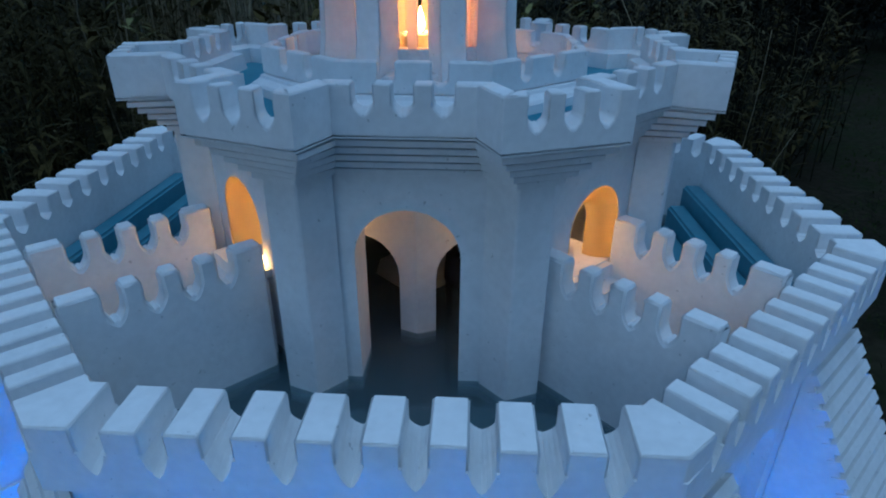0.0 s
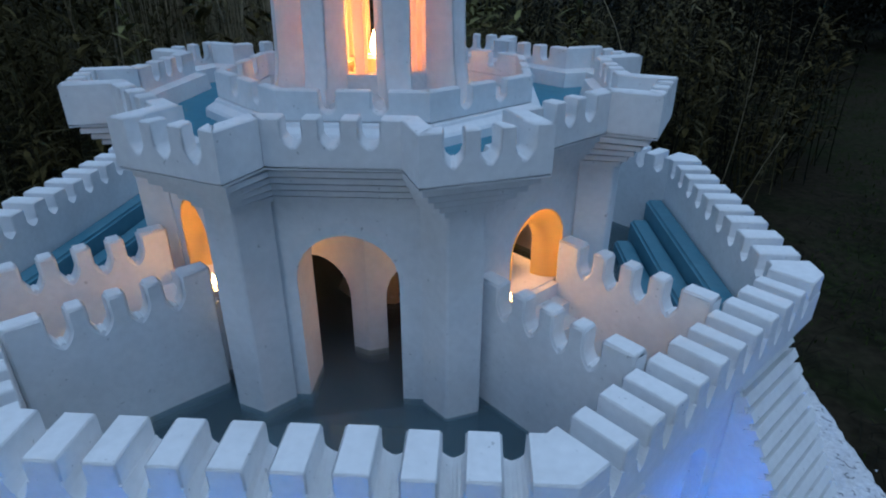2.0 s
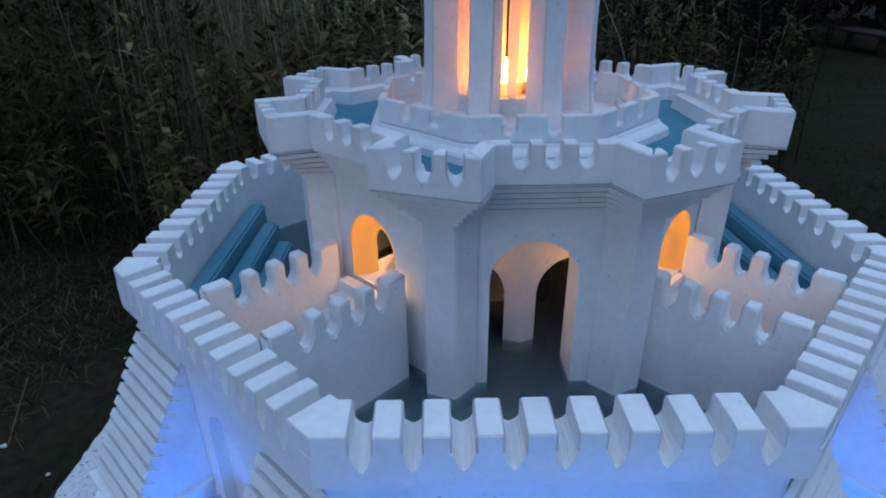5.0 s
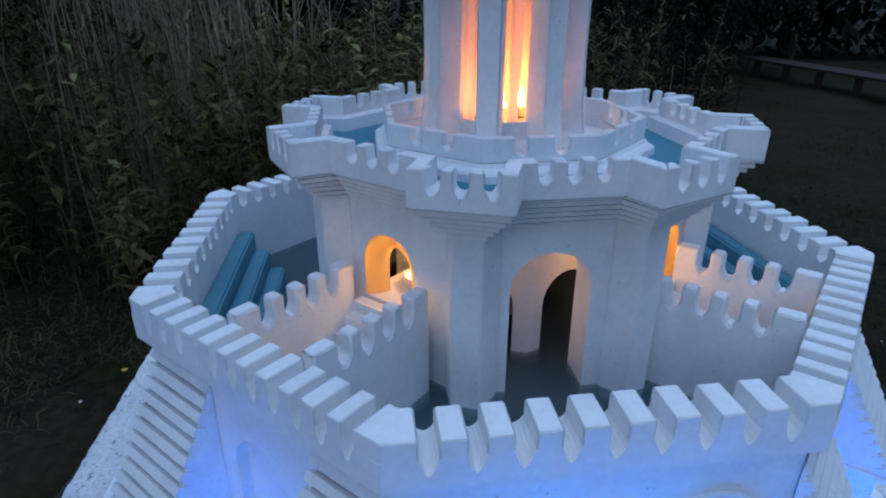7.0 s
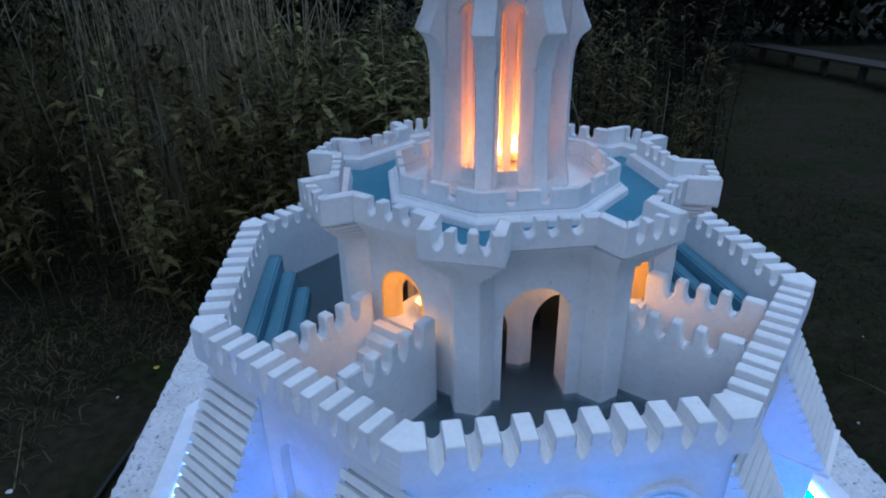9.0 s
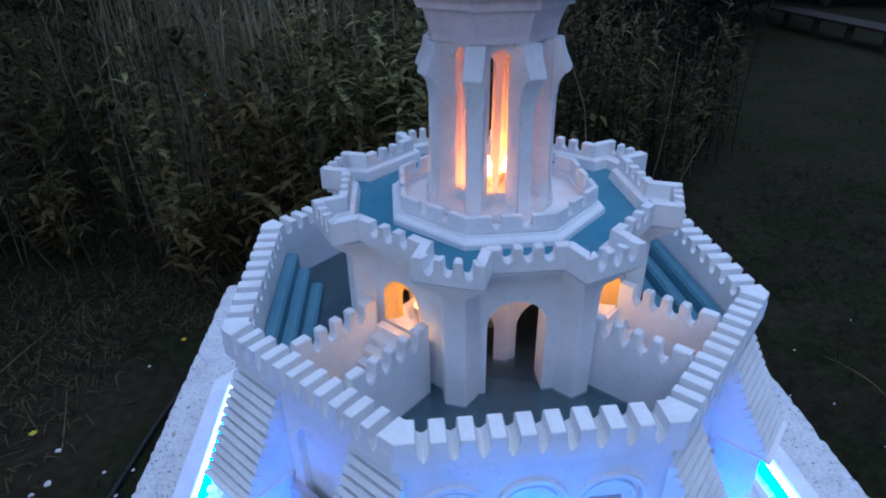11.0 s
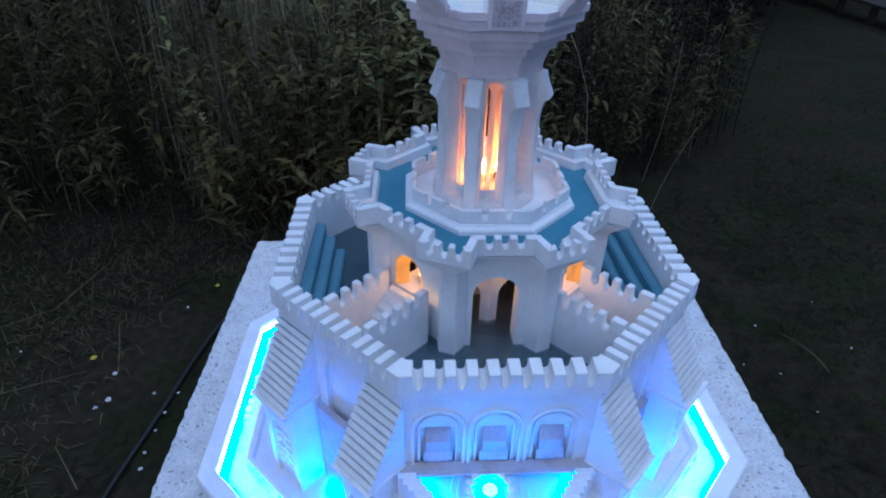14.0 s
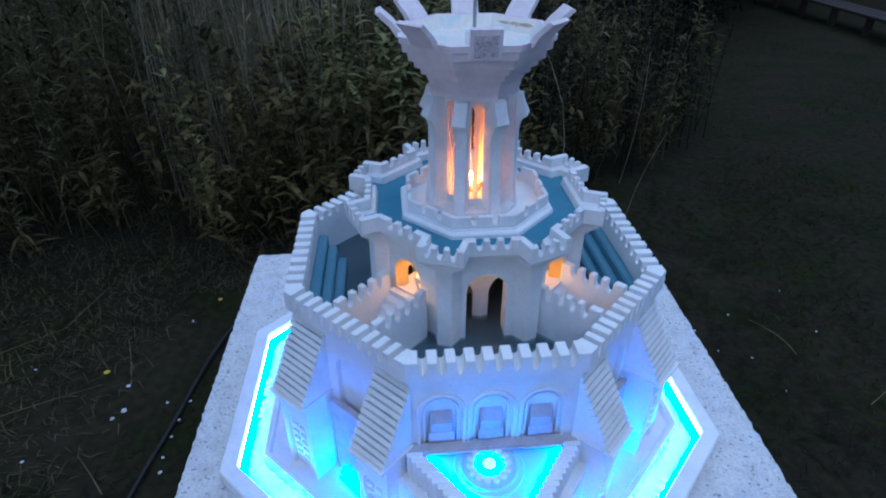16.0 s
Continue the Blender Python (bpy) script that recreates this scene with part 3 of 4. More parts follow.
for k in range(8):
    a = 45 * k
    ends = (-KF * T225, KF * T225)
    iends = (-KI * T225, KI * T225)
    if k % 2 == 0:
        arch = [(0.0, 0.0395, 0.424, 0.038)]
        if k == 0:
            part("wall_face", kx(slab(a, arched(ends, 0.262, CZ0, arch, 16), arched(iends, 0.262, CZ0, arch, 16), KF, KI)), PLASTER, keep)
            part("door_reveal", kx(slab(a, arched((-0.056, 0.056), 0.262, 0.480, arch, 16), arched((-0.052, 0.052), 0.262, 0.480, arch, 16), KI, 0.158)), PLASTER, keep)
        else:
            q = lambda e: [(e[0], 0.262), (e[1], 0.262), (e[1], CZ0), (e[0], CZ0)]
            part("wall_face", kx(slab(a, q(ends), q(iends), KF, KI)), PLASTER, keep)
    elif k in (1, 7):
        arch = [(0.011 if k == 1 else -0.011, 0.034, 0.425, 0.035)]
        part("wall_face", kx(slab(a, arched(ends, 0.385, CZ0, arch, 16), arched(iends, 0.385, CZ0, arch, 16), KF, KI)), PLASTER, keep)
        q = lambda e: [(e[0], 0.262), (e[1], 0.262), (e[1], 0.385), (e[0], 0.385)]
        part("wall_face", kx(slab(a, q(ends), q(iends), KF, KI)), PLASTER, keep)
        q = [(-0.05, 0.366), (0.05, 0.366), (0.05, 0.385), (-0.05, 0.385)]
        part("landing", kx(slab(a, q, q, KI, 0.126)), PLASTER, keep)
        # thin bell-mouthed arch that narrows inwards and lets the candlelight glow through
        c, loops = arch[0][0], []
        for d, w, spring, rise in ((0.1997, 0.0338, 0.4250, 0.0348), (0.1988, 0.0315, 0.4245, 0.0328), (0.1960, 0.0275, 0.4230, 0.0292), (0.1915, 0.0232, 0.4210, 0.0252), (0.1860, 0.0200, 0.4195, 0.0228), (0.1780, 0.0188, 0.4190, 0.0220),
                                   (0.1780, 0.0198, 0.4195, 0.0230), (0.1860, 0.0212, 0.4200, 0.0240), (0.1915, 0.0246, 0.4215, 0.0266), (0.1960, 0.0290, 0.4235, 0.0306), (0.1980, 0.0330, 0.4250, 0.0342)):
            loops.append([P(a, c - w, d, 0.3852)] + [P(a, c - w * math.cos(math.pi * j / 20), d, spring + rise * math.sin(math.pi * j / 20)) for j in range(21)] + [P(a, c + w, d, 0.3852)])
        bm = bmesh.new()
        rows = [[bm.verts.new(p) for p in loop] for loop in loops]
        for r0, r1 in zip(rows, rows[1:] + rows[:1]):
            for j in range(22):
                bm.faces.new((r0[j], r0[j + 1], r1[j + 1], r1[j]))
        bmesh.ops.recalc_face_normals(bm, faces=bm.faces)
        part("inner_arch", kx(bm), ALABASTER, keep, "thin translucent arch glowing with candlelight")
    else:
        q = lambda e: [(e[0], 0.262), (e[1], 0.262), (e[1], CZ0), (e[0], CZ0)]
        part("wall_face", kx(slab(a, q(ends), q(iends), KF, KI)), PLASTER, keep)
    c = a + 22.5 + TURN.get(k, 0.0)
    back = (KF + 0.0015 - S225 * 0.0257) / C225
    loops = [[P(c, u, d, z) for u, d in ((-0.0257, back), (-0.0140, 0.235), (0.0140, 0.235), (0.0257, back))] for z in (0.262, CZ0)]
    part("corner_pier", kx(bevel_sharp(solid(loops), 0.0012)), PLASTER, keep)
# inner arcade
for k in range(8):
    a = 45 * k + 22.5
    o, i = 0.125, 0.112
    arch = [(0.0, 0.034, 0.368, 0.034)]
    part("arcade_wall", kx(slab(a, arched((-o * T225, o * T225), 0.262, CZ0, arch, 12), arched((-i * T225, i * T225), 0.262, CZ0, arch, 12), o, i)), PLASTER, keep)
# stepped corbels
DA, DB, DW, DT = 0.229, 0.268, 0.0435, 0.014
n = 5
loops = []
for i in range(n):
    f = (i + 0.6) / n
    dims = [p + (q - p) * f for p, q in ((0.2005, 0.226), (0.236, 0.264), (0.0145, 0.0420), (0.0265, 0.0432))]
    z0, z1 = CZ0 + (CZ1 - CZ0) * i / n, CZ0 + (CZ1 - CZ0) * (i + 1) / n
    ins = [dims[0] - 0.007, dims[1] - 0.007, dims[2] - 0.003, dims[3] - 0.003]
    loops += [outline(*dims, z0), outline(*dims, z1 - 0.0026), outline(*ins, z1 - 0.0025), outline(*ins, z1)]
part("corbel_table", kx(solid(loops + [outline(DA, DB, DW, DW, CZ1), outline(DA, DB, DW, DW, CZ1 + 0.001)], False)), PLASTER, keep, "stepped corbels in thin courses")
DTOP = 0.5555
FLD = 0.515
part("deck", kx(solid([outline(0.2065, 0.2425, 0.020, 0.020, z) for z in (0.5045, 0.5095)])), PLASTER, keep)
FL = CZ1 + 0.001


def corner_d(f, w):
    return (f - S225 * w) / C225


def corner_u(f, w):
    return corner_d(f, w) * S225 - w * C225


for k in range(8):
    a, c = 45 * k, 45 * k + 22.5 + TURN.get(k, 0.0)
    uo, ui = corner_u(DA, DW), corner_u(DA - DT, DW - DT)
    e0, e1 = 0.23 * radians(TURN.get((k - 1) % 8, 0.0)), 0.23 * radians(TURN.get(k, 0.0))
    jig = [random.uniform(-0.0008, 0.0008) for _ in range(6)]
    g = [x + (e0 + e1) / 2 for x in (-0.0245 + jig[0], jig[1], 0.0250 + jig[2])]
    part("parapet", kx(bevel_sharp(slab(a, comb((e0 - uo, e1 + uo), FL, DTOP, g, 0.0130, 0.5425, 0.536), comb((e0 - ui, e1 + ui), FL, DTOP, g, 0.0130, 0.5435, 0.539), DA, DA - DT), 0.0012, 2, 30, 0.020)), PLASTER, keep)
    g = [-0.0225 + jig[3], jig[4] + 0.001, 0.0245 + jig[5]]
    wi = DW - DT
    part("bastion_front", kx(bevel_sharp(slab(c, comb((-DW, DW), FL, DTOP + 0.001, g, 0.0125, 0.5415, 0.534), comb((-wi, wi), FL, DTOP + 0.001, [x * 0.8 for x in g], 0.0115, 0.5425, 0.538), DB, DB - DT), 0.0012, 2, 30, 0.020)), PLASTER, keep)
    for s in (-1, 1):
        pts = [(s * DW, corner_d(DA, DW)), (s * DW, DB), (s * wi, DB - DT), (s * wi, corner_d(DA - DT, wi))]
        part("bastion_side", kx(bevel_sharp(solid([[P(c, u, d, z) for u, d in pts] for z in (FL, DTOP + 0.0005)]), 0.0012, 2, 30, 0.020)), PLASTER, keep)
# ledge along the inside of the parapet
bm = bmesh.new()
o1 = outline(DA - DT, DB - DT, DW - DT, DW - DT, 0.5335)
o2 = outline(DA - DT - 0.008, DB - DT - 0.012, DW - DT - 0.010, DW - DT - 0.010, 0.5305)
o3 = outline(DA - DT - 0.011, DB - DT - 0.014, DW - DT - 0.012, DW - DT - 0.012, FLD)
o4 = outline(DA - DT - 0.0005, DB - DT - 0.0005, DW - DT - 0.0005, DW - DT - 0.0005, FLD)
rows = [[bm.verts.new(p) for p in o] for o in (o1, o2, o3, o4)]
for r0, r1 in zip(rows, rows[1:] + rows[:1]):
    for i in range(32):
        bm.faces.new((r0[i], r0[(i + 1) % 32], r1[(i + 1) % 32], r1[i]))
bmesh.ops.recalc_face_normals(bm, faces=bm.faces)
part("inner_ledge", kx(bm), PLASTER, keep)
part("channel_floor", kx(solid([outline(0.2075, 0.2435, 0.021, 0.021, z) for z in (0.5096, FLD)])), TEAL, keep, "teal painted water channel")
# inner octagonal terrace that carries the lantern
IT = 0.5555
part("inner_terrace", kx(ring([(0.154, FLD - 0.001), (0.1535, 0.522), (0.1515, 0.5245), (0.1455, 0.528), (0.1445, 0.5305), (0.1400, 0.5315), (0.132, 0.5315), (0.132, 0.5215), (0.02, 0.5215), (0.02, FLD - 0.001)])), PLASTER, keep)
for k in range(8):
    a = 45 * k
    o, i = 0.1420, 0.1330
    g = (-0.020, 0.020)
    part("inner_parapet", kx(bevel_sharp(slab(a, comb((-o * T225, o * T225), 0.5315, IT, g, 0.0125, 0.5425, 0.5375), comb((-i * T225, i * T225), 0.5315, IT, g, 0.0125, 0.5425, 0.5395), o, i), 0.0012, 2, 30, 0.020)), PLASTER, keep)

# ---- the lantern tower ----
LB = 0.5217
LX, BX = KX - 0.0075, KX - 0.0105


def slim(bm, factor, x):
    """Scale a part of the tower about its own axis and set it on the axis at x."""
    for v in bm.verts:
        v.co.x, v.co.y = v.co.x * factor + x, v.co.y * factor
    return bm


def lx(bm):
    return slim(bm, 0.93, LX)


def bx(bm, factor=0.92):
    return slim(bm, factor, BX)


lantern = thing("lantern_tower", "white plaster lantern tower with tall paired slits lit by candles inside", "tower", (LX, 0, LB))
bm = ring([(0.101, LB), (0.102, 0.529), (0.097, 0.535), (0.086, 0.538), (0.060, 0.538), (0.060, LB)], 32, 0)
for v in bm.verts:
    v.co += Vector((noise.noise(v.co * 60), noise.noise(v.co * 60 + Vector((5, 0, 0))), 0.6 * noise.noise(v.co * 80))) * 0.004 if v.co.z > LB + 0.001 else Vector()
part("footing", lx(bm), PLASTER_WORN, lantern, "crumbled plaster footing")
part("floor_plate", lx(lathe([(0.0001, LB), (0.060, LB), (0.060, 0.544), (0.0001, 0.544)], 24)), PLASTER_WORN, lantern)
LD, LI = 0.068, 0.051
S0, S1 = 0.554, 0.722
for k in range(8):
    a = 45 * k
    h, hi = LD * T225, LI * T225
    slit, mul, off = (0.0132 if k == 0 else 0.0120 if k == 4 else 0.0058), (0.0042 if k == 0 else 0.0036), random.uniform(-0.001, 0.001) - (0.002 if k == 0 else 0.0)

    def light(x0, x1):
        """One lancet: its left foot, pointed head and right foot."""
        m, w = (x0 + x1) / 2, (x1 - x0) / 2
        head = [(m - w * math.cos(t * math.pi / 8), S1 + 0.018 * (t / 4) ** 0.8) for t in range(5)]
        return [(x0, S0)] + head + [(2 * m - x, z) for x, z in reversed(head[:-1])] + [(x1, S0)]

    pts = lambda e: [(-e, 0.757), (-e, S0)] + light(off - mul - slit, off - mul) + light(off + mul, off + mul + slit) + [(e, S0), (e, 0.757)]
    part("window_tracery", lx(slab(a, pts(h), pts(hi), LD, LI)), THIN, lantern, "thin plaster panel glowing faintly with candlelight")
    q = lambda e: [(-e, LB), (e, LB), (e, S0), (-e, S0)]
    part("sill", lx(slab(a, q(h), q(hi), LD, LI)), PLASTER_WORN, lantern)
    c = a + 22.5
    prof = [(0.064, LB), (0.1040, LB), (0.1010, 0.545), (0.0985, 0.562), (0.0965, 0.62), (0.0965, 0.700), (0.0960, 0.757), (0.064, 0.757)]
    part("pillar", lx(bevel_sharp(solid([[P(c, u, d, z) for d, z in prof] for u in (-0.0127, 0.0127)]), 0.0015, 2)), PLASTER, lantern)
    prof = [(0.0900, 0.676), (0.0968, 0.680), (0.0985, 0.694), (0.1025, 0.705), (0.1080, 0.7125), (0.1150, 0.7165), (0.1160, 0.7185), (0.1120, 0.7270), (0.1065, 0.7370), (0.1025, 0.7470), (0.1005, 0.7572), (0.0900, 0.7572)]
    part("bracket", lx(bevel_sharp(solid([[P(c, u, d, z) for d, z in prof] for u in (-0.0145, 0.0145)]), 0.0012, 2)), PLASTER, lantern, "flared bracket under the bowl")
    # small hood over each window
    hood = [(-0.021, 0.757), (-0.021, 0.728), (-0.012, 0.744), (0.0, 0.750), (0.012, 0.744), (0.021, 0.728), (0.021, 0.757)]
    part("window_hood", lx(slab(a, hood, hood, LD + 0.006, LD)), PLASTER, lantern)

# ---- the bowl on top ----
bowl = thing("fountain_bowl", "white stepped bowl with flared prongs and stained pale blue basin", "fountain bowl", (BX, 0, 0.758))
prof = [(0.0885, 0.758), (0.0885, 0.766), (0.093, 0.782), (0.099, 0.795), (0.099, 0.7975), (0.108, 0.7975), (0.108, 0.809), (0.111, 0.8105), (0.121, 0.8105), (0.121, 0.822), (0.123, 0.8235), (0.133, 0.8235), (0.134, 0.838), (0.144, 0.840), (0.145, 0.853), (0.150, 0.855), (0.151, 0.866),
        (0.143, 0.866), (0.1405, 0.8635), (0.1215, 0.8420), (0.002, 0.838), (0.002, 0.758)]
part("bowl_body", bx(ring(prof)), BOWL, bowl)
part("basin_lining", bx(ring([(0.1400, 0.8640), (0.1212, 0.8430), (0.004, 0.8390), (0.004, 0.8382), (0.1214, 0.8422), (0.1404, 0.8634)])), BASIN, bowl, "pale blue basin paint")
for k in range(8):
    a = 45 * k
    w = 0.029
    for0 = [(0.1435, 0.8605), (0.1535, 0.856), (0.164, 0.872), (0.192, 0.897), (0.182, 0.901), (0.156, 0.880), (0.1445, 0.868)]
    if k == 0:
        for0 = [(0.1440, 0.8605), (0.1455, 0.8430), (0.1535, 0.8430), (0.1545, 0.866), (0.158, 0.893), (0.147, 0.895), (0.1445, 0.868)]
    prong = part("prong", bx(bevel_sharp(solid([[P(a, u, d, z) for d, z in for0] for u in (-w, w)]), 0.0012)), BOWL, bowl)
    if k == 0:
        q0 = [(-0.022, 0.848), (0.022, 0.848), (0.022, 0.883), (-0.022, 0.883)]
        part("relief", bx(solid([[P(a, u, 0.1533 + (z - 0.843) * 0.085 + e, z) for u, z in q0] for e in (-0.0008, 0.0012)])), RELIEF, prong, "worn carved relief")
        for x, z, r in ((-0.008, 0.874, 0.008), (0.006, 0.867, 0.008), (0.009, 0.876, 0.005), (-0.005, 0.860, 0.006), (0.010, 0.857, 0.005), (0.0, 0.869, 0.006)):
            q = [(x + r * math.cos(j * math.pi / 5) * (1 if j % 2 else 0.5), z + 0.7 * r * math.sin(j * math.pi / 5) * (1 if j % 2 else 0.5)) for j in range(10)]
            part("relief", bx(solid([[P(a, u, 0.1533 + (v - 0.843) * 0.085 + e, v) for u, v in q] for e in (0.001, 0.0036)])), RELIEF, prong, "worn carved relief")
part("nozzle_foot", bx(lathe([(0.0001, 0.839), (0.018, 0.839), (0.018, 0.861), (0.015, 0.864), (0.0001, 0.864)], 24)), PLASTER, bowl)
part("nozzle_tube", bx(lathe([(0.0001, 0.858), (0.0035, 0.858), (0.0035, 0.960), (0.0001, 0.960)], 16)), METAL, bowl, "grey steel fountain tube")
pts = ((-0.052, 0.1320), (-0.040, 0.1298), (-0.026, 0.1305), (-0.012, 0.1290), (0.0, 0.1308), (0.014, 0.1300), (0.028, 0.1310), (0.038, 0.1325), (0.026, 0.1335), (0.008, 0.1332), (-0.006, 0.1342), (-0.022, 0.1338), (-0.036, 0.1352), (-0.046, 0.1340))
stain = bx(solid([[P(135, u, d, 0.8430 + (d - 0.1212) * 1.117 + e) for u, d in pts] for e in (0.0002, 0.0009)]))
part("rust_stain", stain, RUST, bowl, "brown rust stain")


# ---- candles ----
def tealight(at, power, size=1.0, hue=(1.0, 0.28, 0.0)):
    def turned(profile, n):
        return lathe([(a * size, z * size) for a, z in profile], n, at)

    t = thing("tealight", "lit white tealight candle in a thin metal cup", "candle", at, "tealights")
    part("cup", turned([(0.0001, 0), (0.0175, 0), (0.0185, 0.014), (0.0178, 0.014), (0.0172, 0.011), (0.0001, 0.011)], 24), TIN, t)
    part("wax", turned([(0.0001, 0.0112), (0.0170, 0.0112), (0.0170, 0.0125), (0.0001, 0.0120)], 24), WAX, t)
    part("flame", turned([(0.0002, 0.014), (0.0030, 0.017), (0.0040, 0.021), (0.0030, 0.027), (0.0012, 0.033), (0.0002, 0.036)], 12), FLAME, t, "yellow candle flame")
    lamp = bpy.data.lights.new("candle_light", "POINT")
    lamp.energy, lamp.color, lamp.shadow_soft_size = power, hue, 0.006
    ob = new("candle_light", lamp)
    ob.location = Vector(at) + Vector((0, 0, 0.042 * size))


LANTERN_HUE = (1.0, 0.26, 0.008)
tealight((LX, 0.006, 0.5455), 0.20, 1.08, LANTERN_HUE)
tealight((LX - 0.034, -0.013, 0.5455), 0.085, 0.9, LANTERN_HUE)
tealight((LX + 0.028, 0.022, 0.5455), 0.085, 0.9, LANTERN_HUE)
door = Vector((KX, 0, 0))
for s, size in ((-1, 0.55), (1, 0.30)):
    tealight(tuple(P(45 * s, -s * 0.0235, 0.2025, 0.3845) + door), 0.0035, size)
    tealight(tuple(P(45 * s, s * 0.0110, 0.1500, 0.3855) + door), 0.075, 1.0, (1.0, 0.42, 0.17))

# ---- the pump inside the keep ----
pump = thing("pump", "small black fountain pump hanging on a tube inside the keep", "pump", (0.040, -0.085, 0.290))
part("pump_body", lathe([(0.0001, 0.334), (0.007, 0.336), (0.0105, 0.345), (0.0100, 0.362), (0.006, 0.370), (0.0001, 0.371)], 16, (0.040, -0.085, 0)), CABLE, pump)
part("tube", lathe([(0.0001, 0.2902), (0.0035, 0.2902), (0.0035, 0.488), (0.0001, 0.488)], 12, (0.034, -0.080, 0)), CABLE, pump)


# ---- weeds, lawn and distance ----
def leaves(name, mat, items, label, category):
    """Many bent leaf blades in one mesh. items: root, direction, length, width, droop."""
    vs, fs = [], []
    for root, way, length, width, droop in items:
        way = way.normalized()
        across = way.cross(Vector((0, 0, 1)))
        across = across.normalized() if across.length > 0.01 else Vector((1, 0, 0))
        k = len(vs)
        for f, w in ((0.0, 0.25), (0.4, 1.0), (0.75, 0.7), (1.0, 0.05)):
            p = root + way * (length * f) - Vector((0, 0, droop * length * f * f))
            vs += [p - across * (width * w / 2), p + across * (width * w / 2)]
        fs += [(k + 2 * i, k + 2 * i + 1, k + 2 * i + 3, k + 2 * i + 2) for i in range(3)]
    me = bpy.data.meshes.new(name)
    me.from_pydata(vs, [], fs)
    me.materials.append(mat)
    return tagged(new(name, me), label, category, kind="stuff")


def stem(vs, fs, foot, tip, r0, r1, bend):
    """A thin tapering stalk in five pieces."""
    k = len(vs)
    for i in range(6):
        f = i / 5
        p = foot.lerp(tip, f) + bend * math.sin(f * math.pi)
        r = r0 + (r1 - r0) * f
        vs += [p + Vector((r * math.cos(j * 2.0944), r * math.sin(j * 2.0944), 0)) for j in range(3)]
    for i in range(5):
        for j in range(3):
            fs.append((k + 3 * i + j, k + 3 * i + (j + 1) % 3, k + 3 * i + 3 + (j + 1) % 3, k + 3 * i + 3 + j))


rnd = random.Random(7)


def weed_bank(name, mat, count, region, height, leaf, label, reed=False):
    """Upright weeds: stalks with narrow leaves all the way up."""
    vs, fs, blades = [], [], []
    made = 0
    while made < count:
        x, y = rnd.uniform(*region[0]), rnd.uniform(*region[1])
        if not region[2](x, y):
            continue
        made += 1
        h = rnd.uniform(*height)
        foot = Vector((x, y, GROUND - 0.01))
        tip = foot + Vector((rnd.gauss(0, 0.065) * h, rnd.gauss(0, 0.065) * h, h))
        bend = Vector((rnd.gauss(0, 0.04), rnd.gauss(0, 0.04), 0))
        stem(vs, fs, foot, tip, 0.003, 0.001, bend)
        n = int(leaf[0] * h)
        for i in range(n):
            f = 1 - 0.8 * ((i + rnd.random()) / n) ** 1.35
            p = foot.lerp(tip, f) + bend * math.sin(f * math.pi)
            az = rnd.uniform(0, 2 * math.pi)
            way = Vector((math.cos(az), math.sin(az), rnd.uniform(0.1, 1.1)))
            blades.append((p, way, leaf[1] * rnd.uniform(0.5, 1.2), leaf[2] * rnd.uniform(0.6, 1.2), rnd.uniform(0.1, 0.7)))
    me = bpy.data.meshes.new(name + "_stalks")
    me.from_pydata(vs, [], fs)
    me.materials.append(STALK if reed else mat)
    tagged(new(name + "_stalks", me), label.replace("leaves", "stalks"), "weeds", kind="stuff")
    leaves(name, mat, blades, label, "weeds")


def bank(x, y):
    """Where the weeds stand: behind the slab and to its west."""
    edge = 1.05 + 0.12 * math.sin(x * 3) + max(0.0, x - 0.4) * 0.9 + max(0.0, -x - 1.2) * -0.9
    return y > edge and y < 4.5 and x < 1.3 + 0.25 * y


def feathery(x, y):
    return bank(x, y) and x < -1.15 - 0.25 * (y - 1.4) + 0.15 * math.sin(y * 5)


def reedy(x, y):
    return bank(x, y) and not feathery(x, y) and x < -0.45 - 0.1 * y and y > 1.55


def bushy(x, y):
    thin = x > 0.15 and rnd.random() < 0.6
    return bank(x, y) and not feathery(x, y) and (not reedy(x, y) or y < 1.8) and not thin


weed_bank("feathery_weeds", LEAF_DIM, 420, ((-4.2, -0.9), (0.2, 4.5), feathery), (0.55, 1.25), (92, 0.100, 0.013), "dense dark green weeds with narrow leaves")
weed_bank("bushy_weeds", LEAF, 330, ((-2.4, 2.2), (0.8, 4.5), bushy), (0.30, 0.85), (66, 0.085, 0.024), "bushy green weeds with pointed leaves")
weed_bank("brown_weeds", DRY, 380, ((-2.6, 1.6), (1.2, 4.2), bank), (0.35, 1.05), (46, 0.085, 0.011), "withered brown weeds with thin leaves")
weed_bank("pale_weeds", LEAF_PALE, 26, ((-1.6, 0.5), (1.3, 3.0), bushy), (0.6, 1.05), (70, 0.075, 0.022), "paler green weeds with long pointed leaves")
weed_bank("dry_reeds", DRY, 260, ((-2.6, 0.4), (1.6, 4.0), reedy), (0.9, 1.9), (16, 0.16, 0.008), "tall dry reeds with sparse leaves", True)
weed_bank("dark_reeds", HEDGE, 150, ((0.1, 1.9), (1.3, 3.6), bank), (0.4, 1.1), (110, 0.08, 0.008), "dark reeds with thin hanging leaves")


def low(x, y):
    return max(abs(x) - 0.72, abs(y + 0.2) - 0.9) > 0.06 * rnd.random()


